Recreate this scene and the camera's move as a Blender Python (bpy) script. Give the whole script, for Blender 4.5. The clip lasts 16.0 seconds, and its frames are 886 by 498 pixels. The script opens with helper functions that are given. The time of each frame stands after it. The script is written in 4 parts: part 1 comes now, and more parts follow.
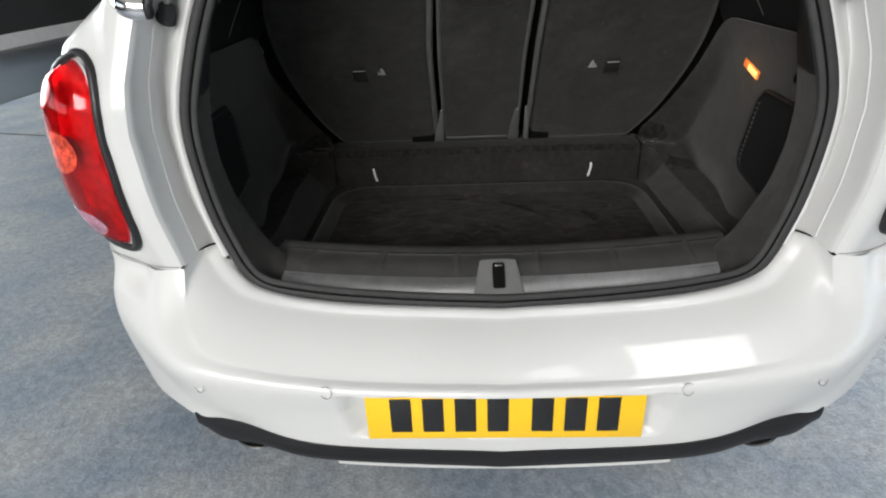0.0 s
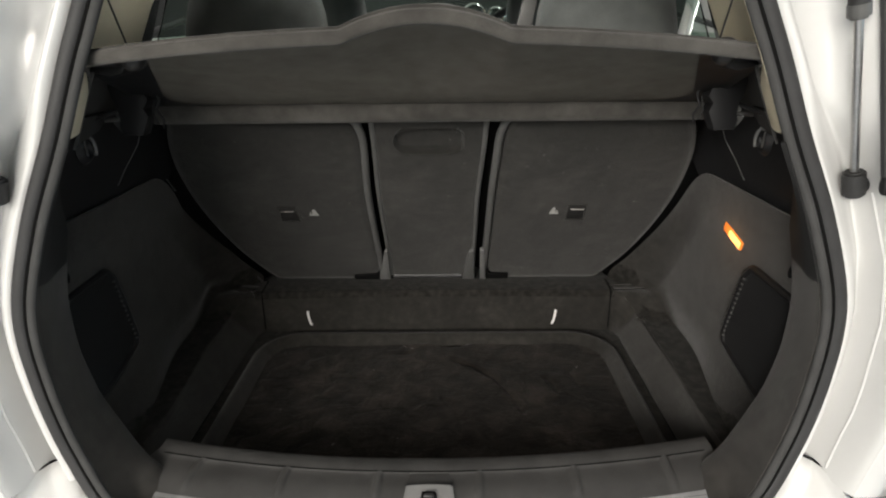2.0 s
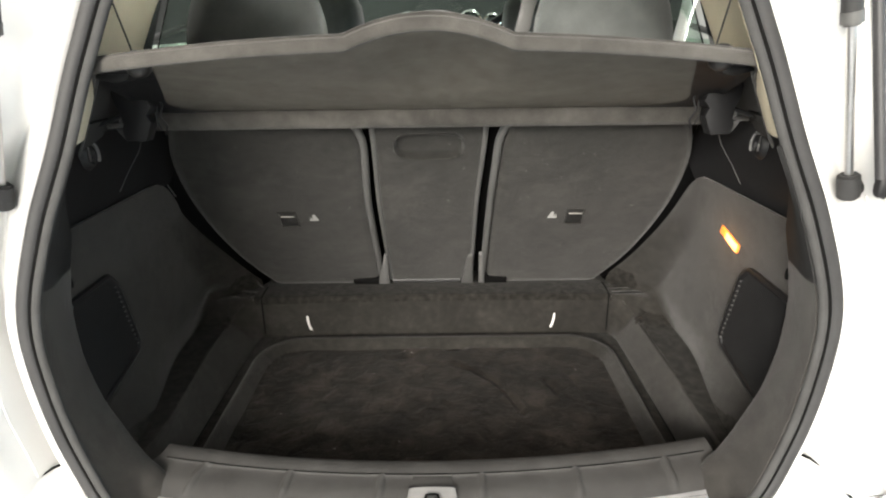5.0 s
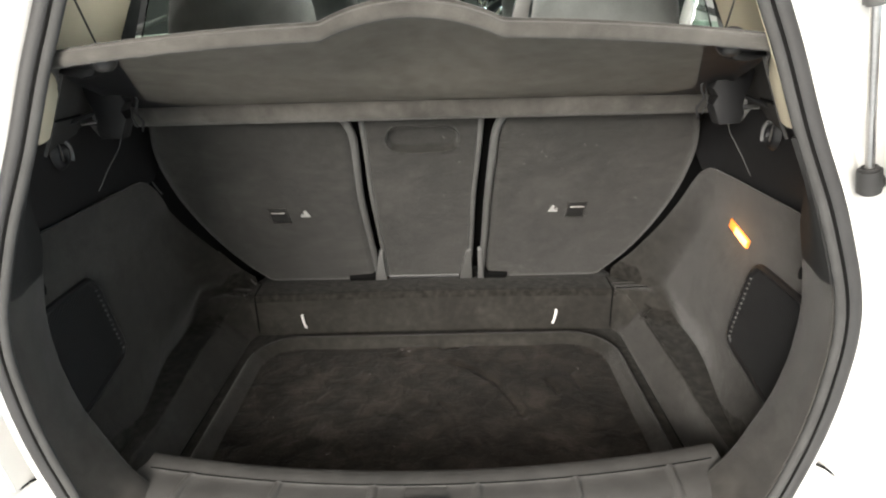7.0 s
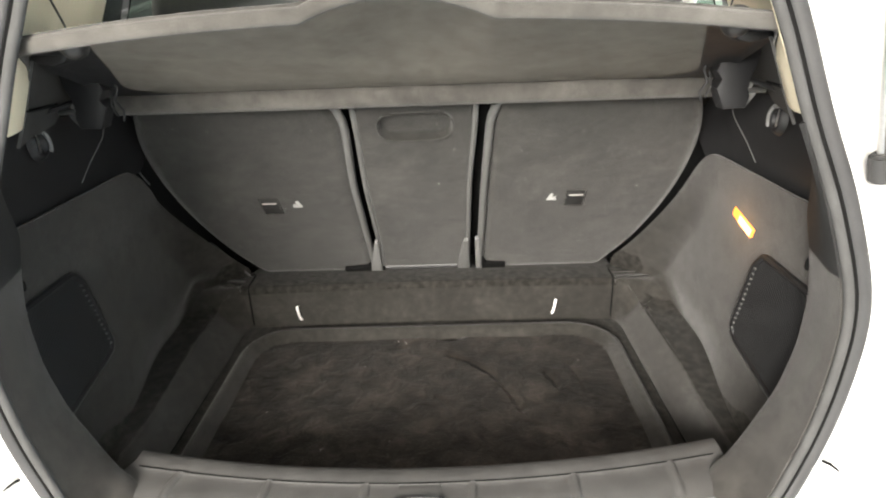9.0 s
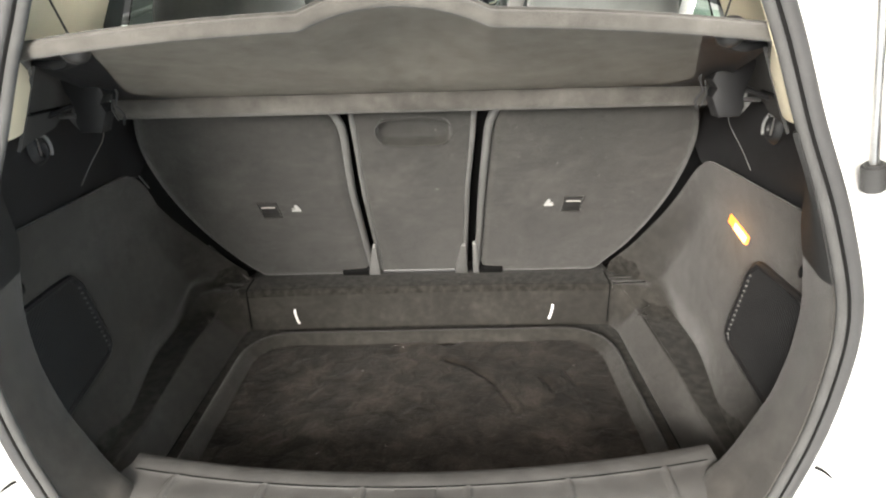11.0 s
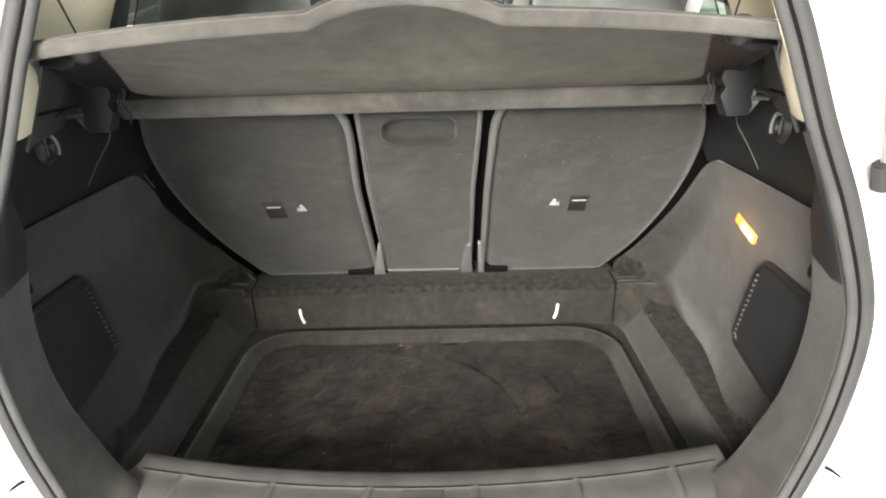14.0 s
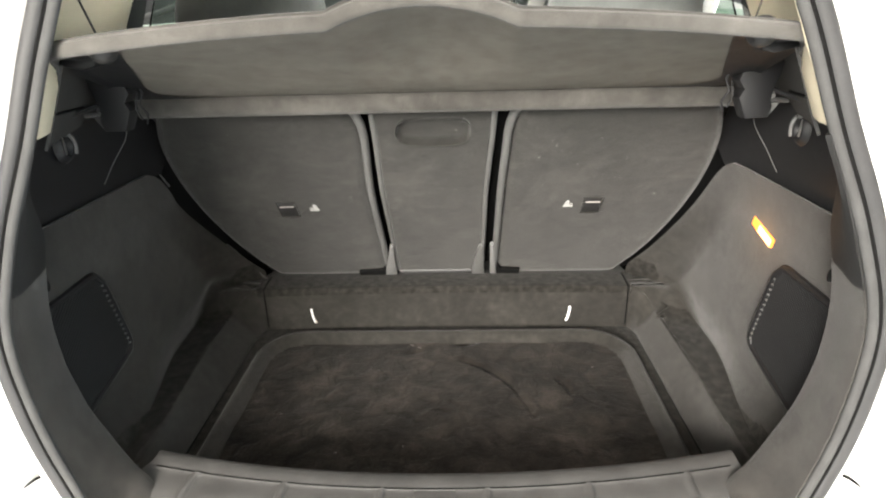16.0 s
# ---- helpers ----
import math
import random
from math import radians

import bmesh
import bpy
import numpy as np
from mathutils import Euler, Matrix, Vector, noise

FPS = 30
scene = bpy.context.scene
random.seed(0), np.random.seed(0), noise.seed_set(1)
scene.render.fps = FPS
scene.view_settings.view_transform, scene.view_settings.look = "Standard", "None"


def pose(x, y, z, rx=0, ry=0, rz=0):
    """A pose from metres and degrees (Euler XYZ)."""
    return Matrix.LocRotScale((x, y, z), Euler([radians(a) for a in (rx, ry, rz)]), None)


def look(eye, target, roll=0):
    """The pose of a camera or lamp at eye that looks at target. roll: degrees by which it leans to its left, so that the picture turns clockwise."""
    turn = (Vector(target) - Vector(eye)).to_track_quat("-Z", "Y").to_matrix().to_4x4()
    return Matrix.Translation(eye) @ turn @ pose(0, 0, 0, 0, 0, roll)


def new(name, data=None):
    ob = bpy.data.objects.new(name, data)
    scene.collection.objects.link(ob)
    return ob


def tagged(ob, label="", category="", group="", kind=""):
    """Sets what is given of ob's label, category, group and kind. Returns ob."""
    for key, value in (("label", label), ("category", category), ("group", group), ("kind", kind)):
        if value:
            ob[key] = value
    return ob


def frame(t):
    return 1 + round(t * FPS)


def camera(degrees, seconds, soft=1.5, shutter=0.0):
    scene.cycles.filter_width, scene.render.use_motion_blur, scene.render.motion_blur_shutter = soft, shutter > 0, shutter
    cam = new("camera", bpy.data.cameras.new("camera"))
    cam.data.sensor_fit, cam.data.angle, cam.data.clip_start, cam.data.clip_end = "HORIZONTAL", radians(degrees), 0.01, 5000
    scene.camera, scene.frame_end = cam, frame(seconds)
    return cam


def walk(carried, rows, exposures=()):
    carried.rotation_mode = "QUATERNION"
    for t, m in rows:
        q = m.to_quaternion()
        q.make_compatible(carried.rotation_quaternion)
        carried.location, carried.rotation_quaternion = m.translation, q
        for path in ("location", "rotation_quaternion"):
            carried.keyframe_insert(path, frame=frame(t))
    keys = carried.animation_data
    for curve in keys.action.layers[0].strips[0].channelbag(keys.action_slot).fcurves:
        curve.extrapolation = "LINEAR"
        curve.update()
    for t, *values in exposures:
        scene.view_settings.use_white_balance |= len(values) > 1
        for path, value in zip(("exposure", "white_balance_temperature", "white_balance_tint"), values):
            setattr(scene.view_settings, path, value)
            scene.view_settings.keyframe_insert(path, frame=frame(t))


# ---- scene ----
cam = camera(77.3, 16.0, 2.1)
PATH = [
    (0, (-0.059, -0.771, 1.219), (-0.152, 0.988, 0.272), -2.7),
    (0.5, (-0.036, -0.693, 1.288), (-0.11, 1.117, 0.442), -2.5),
    (1, (-0.008, -0.594, 1.309), (-0.063, 1.24, 0.513), -2.1),
    (1.5, (0.023, -0.509, 1.331), (-0.003, 1.347, 0.588), -1.2),
    (2, (0.032, -0.467, 1.333), (0.017, 1.396, 0.606), -0.6),
    (2.5, (0.031, -0.447, 1.331), (0.026, 1.418, 0.609), -0.2),
    (3, (0.029, -0.445, 1.33), (0.035, 1.42, 0.608), -0.0),
    (3.5, (0.028, -0.452, 1.328), (0.04, 1.415, 0.611), -0.0),
    (4, (0.021, -0.466, 1.331), (0.027, 1.405, 0.623), -0.3),
    (6.3, (0.022, -0.479, 1.337), (0.019, 1.387, 0.616), -1.1),
    (6.5, (0.028, -0.463, 1.344), (0.016, 1.401, 0.616), -1.2),
    (7, (0.045, -0.423, 1.335), (0.024, 1.431, 0.584), -1.5),
    (7.5, (0.055, -0.41, 1.335), (0.02, 1.436, 0.567), -1.7),
    (8, (0.059, -0.393, 1.33), (0.025, 1.443, 0.538), -1.9),
    (8.5, (0.057, -0.394, 1.331), (0.023, 1.44, 0.535), -2.0),
    (9, (0.06, -0.391, 1.331), (0.029, 1.444, 0.535), -2.0),
    (9.2, (0.063, -0.39, 1.337), (0.029, 1.447, 0.546), -2.0),
    (11.5, (0.063, -0.397, 1.335), (0.038, 1.443, 0.553), -1.5),
    (12, (0.063, -0.399, 1.335), (0.039, 1.443, 0.554), -1.6),
    (12.5, (0.063, -0.403, 1.336), (0.041, 1.438, 0.556), -1.7),
    (13, (0.062, -0.403, 1.336), (0.038, 1.437, 0.552), -1.7),
    (13.5, (0.06, -0.402, 1.335), (0.034, 1.44, 0.555), -1.7),
    (14, (0.055, -0.394, 1.335), (0.021, 1.446, 0.55), -1.7),
    (14.5, (0.052, -0.389, 1.334), (0.006, 1.448, 0.544), -1.8),
    (15, (0.048, -0.389, 1.338), (-0.005, 1.449, 0.55), -1.8),
    (15.5, (0.046, -0.388, 1.336), (-0.015, 1.449, 0.547), -1.7),
    (16, (0.047, -0.391, 1.336), (-0.019, 1.448, 0.552), -1.6),
]
EXPOSURES = [(0, -0.42, 6300, 10), (0.5, -0.46, 6350, 10), (1.0, -0.5, 6400, 10), (1.5, -0.48, 6600, 10), (2.0, 0.0, 6700, 10), (2.5, 0.68, 6750, 10), (3.5, 1.13, 6800, 10), (6.5, 1.20, 6800, 10), (8.0, 1.54, 6800, 10), (9.0, 1.86, 6800, 10), (12.0, 1.92, 6800, 10), (16.0, 1.92, 6800, 10)]
walk(cam, [(t, look(eye, target, roll)) for t, eye, target, roll in PATH], EXPOSURES)

# ---- world and lights ----
world = bpy.data.worlds.new("world")
scene.world = world
world.use_nodes = True
sky = world.node_tree.nodes.new("ShaderNodeTexSky")
sky.sky_type, sky.sun_disc = "NISHITA", False
sky.sun_elevation, sky.sun_rotation = radians(40), radians(200)
back = world.node_tree.nodes["Background"]
world.node_tree.links.new(sky.outputs[0], back.inputs[0])
back.inputs[1].default_value = 0.1


def area(name, eye, target, sx, sy, watts, colour):
    data = bpy.data.lights.new(name, "AREA")
    data.shape, data.size, data.size_y, data.energy, data.color = "RECTANGLE", sx, sy, watts, colour
    ob = new(name, data)
    ob.matrix_world = look(eye, target)
    return ob


# ---- materials ----
def material(name, colour, rough=0.5, metal=0.0, coat=0.0, vary=0.12, scale=8.0, bump=0.0, bump_scale=300.0, spec=0.5, colour2=None, sheen=0.0, emit=0.0):
    m = bpy.data.materials.new(name)
    m.use_nodes = True
    nt = m.node_tree
    b = nt.nodes["Principled BSDF"]
    tc = nt.nodes.new("ShaderNodeTexCoord")
    n1 = nt.nodes.new("ShaderNodeTexNoise")
    n1.inputs["Scale"].default_value, n1.inputs["Detail"].default_value = scale, 5
    n2 = nt.nodes.new("ShaderNodeTexNoise")
    n2.inputs["Scale"].default_value, n2.inputs["Detail"].default_value = bump_scale, 3
    nt.links.new(tc.outputs["Object"], n1.inputs["Vector"])
    nt.links.new(tc.outputs["Object"], n2.inputs["Vector"])
    mix = nt.nodes.new("ShaderNodeMixRGB")
    c2 = colour2 or tuple(c * (1 + 2 * vary) for c in colour)
    c1 = tuple(c * (1 - vary) for c in colour)
    mix.inputs[1].default_value, mix.inputs[2].default_value = (*c1, 1), (*c2, 1)
    ramp = nt.nodes.new("ShaderNodeMapRange")
    ramp.inputs[1].default_value, ramp.inputs[2].default_value = 0.35, 0.7
    nt.links.new(n1.outputs[0], ramp.inputs[0])
    nt.links.new(ramp.outputs[0], mix.inputs[0])
    fine = nt.nodes.new("ShaderNodeMixRGB")
    fine.blend_type, fine.inputs[0].default_value = "OVERLAY", min(1.0, vary * 2.5)
    nt.links.new(mix.outputs[0], fine.inputs[1])
    nt.links.new(n2.outputs[0], fine.inputs[2])
    nt.links.new(fine.outputs[0], b.inputs["Base Color"])
    rr = nt.nodes.new("ShaderNodeMapRange")
    rr.inputs[3].default_value, rr.inputs[4].default_value = max(0.02, rough * 0.85), min(1.0, rough * 1.15)
    nt.links.new(n1.outputs[0], rr.inputs[0])
    nt.links.new(rr.outputs[0], b.inputs["Roughness"])
    b.inputs["Metallic"].default_value = metal
    b.inputs["Coat Weight"].default_value, b.inputs["Coat Roughness"].default_value = coat, 0.03
    b.inputs["Specular IOR Level"].default_value = spec
    b.inputs["Sheen Weight"].default_value = sheen
    if bump:
        bp = nt.nodes.new("ShaderNodeBump")
        bp.inputs["Strength"].default_value, bp.inputs["Distance"].default_value = bump, 0.002
        nt.links.new(n2.outputs[0], bp.inputs["Height"])
        nt.links.new(bp.outputs[0], b.inputs["Normal"])
    if emit:
        b.inputs["Emission Color"].default_value, b.inputs["Emission Strength"].default_value = (*colour, 1), emit
    return m


def glass(name, colour, rough=0.02):
    m = bpy.data.materials.new(name)
    m.use_nodes = True
    b = m.node_tree.nodes["Principled BSDF"]
    b.inputs["Base Color"].default_value = (*colour, 1)
    b.inputs["Transmission Weight"].default_value, b.inputs["Roughness"].default_value, b.inputs["IOR"].default_value = 1.0, rough, 1.1
    b.inputs["Coat Weight"].default_value = 0.4
    return m


PAINT = material("white_paint", (0.585, 0.585, 0.575), 0.36, coat=0.45, vary=0.01, scale=3)
CARPET = material("boot_carpet", (0.0231, 0.0216, 0.0193), 0.95, vary=0.12, scale=60, bump=0.4, bump_scale=900, spec=0.093, sheen=0.192)
MAT = material("floor_carpet", (0.0150, 0.0126, 0.0107), 0.97, vary=0.35, scale=9, bump=0.8, bump_scale=320, spec=0.062, sheen=0.070)
SEATCLOTH = material("seat_back_felt", (0.0232, 0.0223, 0.0203), 0.93, vary=0.10, scale=60, bump=0.4, bump_scale=900, spec=0.093, sheen=0.192)
PLASTIC = material("grained_plastic", (0.0272, 0.0272, 0.0272), 0.55, vary=0.1, scale=30, bump=0.35, bump_scale=1200, spec=0.31)
DARKPLASTIC = material("black_plastic", (0.0109, 0.0109, 0.0116), 0.5, vary=0.1, scale=30, bump=0.2, bump_scale=900, spec=0.31)
# Darker carpet copy: shade and flat pile of level parts, put into colour.
SHADEFELT = material("shaded_nap_carpet", (0.0182, 0.0170, 0.0152), 0.97, vary=0.2, scale=60, bump=0.4, bump_scale=900, spec=0.062, sheen=0.0682)
GREYPLASTIC = material("grey_plastic", (0.0892, 0.0892, 0.0868), 0.45, vary=0.06, scale=25, bump=0.1, bump_scale=900, spec=0.31)
RIMFELT = material("rim_felt", (0.0285, 0.0268, 0.0246), 0.9, vary=0.15, scale=30, bump=0.5, bump_scale=1000, spec=0.124, sheen=0.155)
LATCHGREY = material("latch_grey", (0.1318, 0.1318, 0.1302), 0.5, vary=0.06, scale=25, bump=0.1, bump_scale=900, spec=0.31)
SILLPLASTIC = material("sill_plastic", (0.0360, 0.0352, 0.0340), 0.72, vary=0.12, scale=25, bump=0.35, bump_scale=900, spec=0.31)
TRIMPLASTIC = material("matt_trim_plastic", (0.0180, 0.0180, 0.0180), 0.75, vary=0.1, scale=30, bump=0.3, bump_scale=900, spec=0.2)
POCKET = material("pocket_plastic", (0.0150, 0.0150, 0.0155), 0.42, vary=0.12, scale=30, bump=0.2, bump_scale=900, spec=0.31)
STUD = material("smoky_plastic", (0.0270, 0.0262, 0.0255), 0.30, vary=0.1, spec=0.31)
RECESS = material("recess_plastic", (0.0190, 0.0190, 0.0188), 0.5, vary=0.1, bump=0.2, bump_scale=900, spec=0.31)
RUBBER = material("rubber_seal", (0.025, 0.025, 0.026), 0.55, vary=0.1, scale=20, bump=0.1, bump_scale=600)
SEAL = material("seal_rubber", (0.026, 0.026, 0.0265), 0.62, vary=0.1, scale=20, bump=0.1, bump_scale=600, spec=0.35)
SEALLIP = material("seal_lip", (0.040, 0.040, 0.0395), 0.8, vary=0.1, scale=30, bump=0.2, bump_scale=900, spec=0.3)
# Near-black for brackets and joints, and for shade painted into slots and hollows.
GAP = material("gap_black", (0.004, 0.004, 0.004), 0.9, spec=0.1)
SHELF = material("shelf_felt", (0.0555, 0.0525, 0.0478), 0.95, vary=0.15, scale=20, bump=0.5, bump_scale=1000, spec=0.093, sheen=0.155)
# Second tone of the shelf felt; sets the underside's shading by colour.
SHELFUNDER = material("shelf_underside_tone", (0.1200, 0.1110, 0.0970), 0.95, vary=0.08, scale=20, bump=0.5, bump_scale=1000, spec=0.062)
CREAM = material("cream_trim", (0.5456, 0.4910, 0.3683), 0.7, vary=0.03, scale=10, bump=0.15, bump_scale=900, spec=0.31)
CHROME = material("chrome", (0.75, 0.75, 0.76), 0.08, metal=1.0, vary=0.02)
STEEL = material("brushed_steel", (0.45, 0.44, 0.43), 0.3, metal=1.0, vary=0.05, scale=40)
DARKSTEEL = material("dark_steel", (0.10, 0.10, 0.10), 0.35, metal=0.9, vary=0.1, scale=40)
ALU = material("sill_strip_metal", (0.2000, 0.2000, 0.2000), 0.42, metal=0.9, vary=0.08, scale=30)
REFLECTOR = material("lamp_reflector", (0.90, 0.88, 0.88), 0.34, metal=0.7, vary=0.12, scale=60, bump=0.8, bump_scale=70)
REDGLASS = glass("red_glass", (1.0, 0.022, 0.045), 0.03)
REDGLASS.node_tree.nodes["Principled BSDF"].inputs["IOR"].default_value = 1.3
PINK = material("pink_lens", (0.60, 0.10, 0.10), 0.30, coat=0.15, vary=0.3, scale=35)
AMBERLENS = material("amber_lens", (0.50, 0.045, 0.018), 0.15, coat=0.6, vary=0.5, scale=70, bump=0.6, bump_scale=220)
CLEARLENS = material("reverse_lens", (0.34, 0.16, 0.22), 0.12, coat=1.0, vary=0.3, scale=35)
YELLOW = material("plate_yellow", (0.86, 0.52, 0.01), 0.35, coat=0.3, vary=0.02)
INK = material("plate_ink", (0.012, 0.012, 0.013), 0.4)
WHITEMARK = material("white_print", (0.75, 0.75, 0.74), 0.6, vary=0.03)
PRINT = material("pale_print", (0.30, 0.30, 0.29), 0.6, vary=0.1)
LINT = material("lint", (0.22, 0.21, 0.20), 0.9, vary=0.1, spec=0.1)
LAMP = material("lamp_cover", (1.0, 0.30, 0.05), 0.3, emit=0.36)
LAMPHOT = material("lamp_core", (1.0, 0.50, 0.16), 0.3, emit=1.45)
HEADCLOTH = material("seat_cloth", (0.086, 0.093, 0.091), 0.85, vary=0.1, scale=20, bump=0.4, bump_scale=700, sheen=0.155, spec=0.31)
# The green of light through tinted glass is painted into this colour.
DOORCARD = material("door_panel", (0.3600, 0.4350, 0.3900), 0.6, vary=0.04, scale=6)
TYRE = material("tyre_rubber", (0.02, 0.02, 0.02), 0.8, bump=0.3, bump_scale=60)
TINT = glass("tinted_glass", (0.55, 0.66, 0.60))
PRIVACY = material("privacy_glass", (0.015, 0.017, 0.018), 0.03, coat=1.0, vary=0.02)
FLOOR = material("worn_concrete", (0.222, 0.274, 0.340), 0.65, vary=0.2, scale=2.6, bump=1.0, bump_scale=130, colour2=(0.325, 0.335, 0.338))
FLOORMAT = material("dark_floor_paint", (0.085, 0.10, 0.115), 0.4, vary=0.1, scale=2.0, bump=0.3, bump_scale=60)
WALLDARK = material("charcoal_wall", (0.035, 0.037, 0.038), 0.6, vary=0.08, scale=2)
WALLWHITE = material("white_wall", (0.72, 0.72, 0.70), 0.7, vary=0.04, scale=2, bump=0.1, bump_scale=80)
# For the unseen ceiling; grey is chosen to cut its bounce light.
CEILINGGREY = material("grey_ceiling", (0.34, 0.34, 0.33), 0.8, vary=0.05, scale=2)
SKIRT = material("white_skirting", (0.75, 0.76, 0.76), 0.4, vary=0.03)


def brushed(m, amount, scale, relief, bend=0.2):
    """Swirls of brushed pile: a bent noise that lightens the colour and raises the surface."""
    nt = m.node_tree
    b = nt.nodes["Principled BSDF"]
    tc = nt.nodes.new("ShaderNodeTexCoord")
    n = nt.nodes.new("ShaderNodeTexNoise")
    n.inputs["Scale"].default_value, n.inputs["Detail"].default_value, n.inputs["Roughness"].default_value, n.inputs["Distortion"].default_value = scale, 5, 0.55, bend
    nt.links.new(tc.outputs["Object"], n.inputs["Vector"])
    ramp = nt.nodes.new("ShaderNodeMapRange")
    ramp.inputs[1].default_value, ramp.inputs[2].default_value, ramp.inputs[3].default_value, ramp.inputs[4].default_value = 0.36, 0.66, 1 - amount, 1 + amount
    nt.links.new(n.outputs[0], ramp.inputs[0])
    mul = nt.nodes.new("ShaderNodeVectorMath")
    mul.operation = "SCALE"
    old = b.inputs["Base Color"].links[0].from_socket
    nt.links.new(old, mul.inputs[0])
    nt.links.new(ramp.outputs[0], mul.inputs["Scale"])
    nt.links.new(mul.outputs[0], b.inputs["Base Color"])
    bp = nt.nodes.new("ShaderNodeBump")
    bp.inputs["Strength"].default_value, bp.inputs["Distance"].default_value = 0.7, relief
    nt.links.new(n.outputs[0], bp.inputs["Height"])
    nt.links.new(b.inputs["Normal"].links[0].from_socket, bp.inputs["Normal"])
    nt.links.new(bp.outputs[0], b.inputs["Normal"])


brushed(MAT, 0.42, 26.0, 0.011, 0.7)
brushed(MAT, 0.30, 5.0, 0.004, 0.9)
brushed(CARPET, 0.14, 34.0, 0.0012)
brushed(CARPET, 0.22, 6.0, 0.002, 0.8)
brushed(SEATCLOTH, 0.13, 40.0, 0.0012)
brushed(SEATCLOTH, 0.24, 6.5, 0.002, 0.8)
brushed(SHADEFELT, 0.2, 60.0, 0.001)
brushed(SHELFUNDER, 0.07, 36.0, 0.001)
brushed(SHELF, 0.12, 36.0, 0.001)
brushed(SHELF, 0.14, 6.0, 0.002, 0.6)
brushed(FLOOR, 0.18, 34.0, 0.004, 0.6)
brushed(RIMFELT, 0.10, 40.0, 0.0008)


# ---- building helpers ----
def smooth(a, b, x):
    k = min(1.0, max(0.0, (x - a) / (b - a)))
    return k * k * (3 - 2 * k)


def lerp(a, b, k):
    return a + (b - a) * k


def curve(points, s):
    """A smooth line through the points, s from 0 to 1."""
    n = len(points) - 1
    f = min(max(s, 0.0), 1.0) * n
    i = min(int(f), n - 1)
    k = f - i
    p = [Vector(points[min(max(j, 0), n)]) for j in (i - 1, i, i + 1, i + 2)]
    if i == 0:
        p[0] = 2 * p[1] - p[2]
    if i == n - 1:
        p[3] = 2 * p[2] - p[1]
    return 0.5 * (2 * p[1] + (p[2] - p[0]) * k + (2 * p[0] - 5 * p[1] + 4 * p[2] - p[3]) * k * k + (3 * p[1] - p[0] - 3 * p[2] + p[3]) * k ** 3)


def part(name, mesh, mat, parent=None, label="", smoothed=True):
    """One mesh object under a thing or under a part."""
    if isinstance(mesh, bmesh.types.BMesh):
        bm, mesh = mesh, bpy.data.meshes.new(name)
        bm.to_mesh(mesh)
        bm.free()
    mesh.materials.append(mat)
    if smoothed:
        mesh.shade_smooth()
        mesh.set_sharp_from_angle(angle=radians(40))
    ob = new(name, mesh)
    ob.parent = parent
    if label:
        ob["label"] = label
    return ob


def thing(name, label, category, at=(0, 0, 0), group="", kind=""):
    ob = new(name)
    ob.location = at
    ob.empty_display_size = 0.1
    bpy.context.view_layer.update()
    return tagged(ob, label, category, group, kind)


def sheet(fn, nu, nv, thick=0.0, loop=False, inward=False):
    """A skin over fn(u, v), with thickness."""
    bm = bmesh.new()
    rows = [[bm.verts.new(fn(i / nu, j / nv)) for i in range(nu if loop else nu + 1)] for j in range(nv + 1)]
    m = len(rows[0])
    for j in range(nv):
        for i in range(nu):
            a, b, c, d = rows[j][i], rows[j][(i + 1) % m], rows[j + 1][(i + 1) % m], rows[j + 1][i]
            try:
                bm.faces.new((a, d, c, b) if inward else (a, b, c, d))
            except ValueError:
                pass
    bmesh.ops.remove_doubles(bm, verts=bm.verts, dist=1e-5)
    bm.normal_update()
    if thick:
        bmesh.ops.solidify(bm, geom=list(bm.faces), thickness=thick)
    bm.normal_update()
    return bm


def box(sx, sy, sz, bevel=0.0, m=None, segments=2):
    bm = bmesh.new()
    bmesh.ops.create_cube(bm, size=1.0)
    bmesh.ops.scale(bm, vec=(sx, sy, sz), verts=bm.verts)
    if bevel:
        bmesh.ops.bevel(bm, geom=list(bm.edges), offset=bevel, segments=segments, affect="EDGES", profile=0.5)
    if m is not None:
        bmesh.ops.transform(bm, matrix=m, verts=bm.verts)
    return bm


def cyl(r1, r2, h, m=None, n=24, bevel=0.0):
    bm = bmesh.new()
    bmesh.ops.create_cone(bm, cap_ends=True, segments=n, radius1=r1, radius2=r2, depth=h)
    if bevel:
        bmesh.ops.bevel(bm, geom=[e for e in bm.edges if len(e.link_faces) == 2 and any(len(f.verts) > 4 for f in e.link_faces)], offset=bevel, segments=2, affect="EDGES")
    if m is not None:
        bmesh.ops.transform(bm, matrix=m, verts=bm.verts)
    return bm


def ball(rx, ry, rz, m=None, n=24, power=1.0):
    bm = bmesh.new()
    bmesh.ops.create_uvsphere(bm, u_segments=n, v_segments=n // 2, radius=1.0)
    for v in bm.verts:
        v.co = Vector((math.copysign(abs(v.co.x) ** power, v.co.x) * rx, math.copysign(abs(v.co.y) ** power, v.co.y) * ry, math.copysign(abs(v.co.z) ** power, v.co.z) * rz))
    if m is not None:
        bmesh.ops.transform(bm, matrix=m, verts=bm.verts)
    return bm


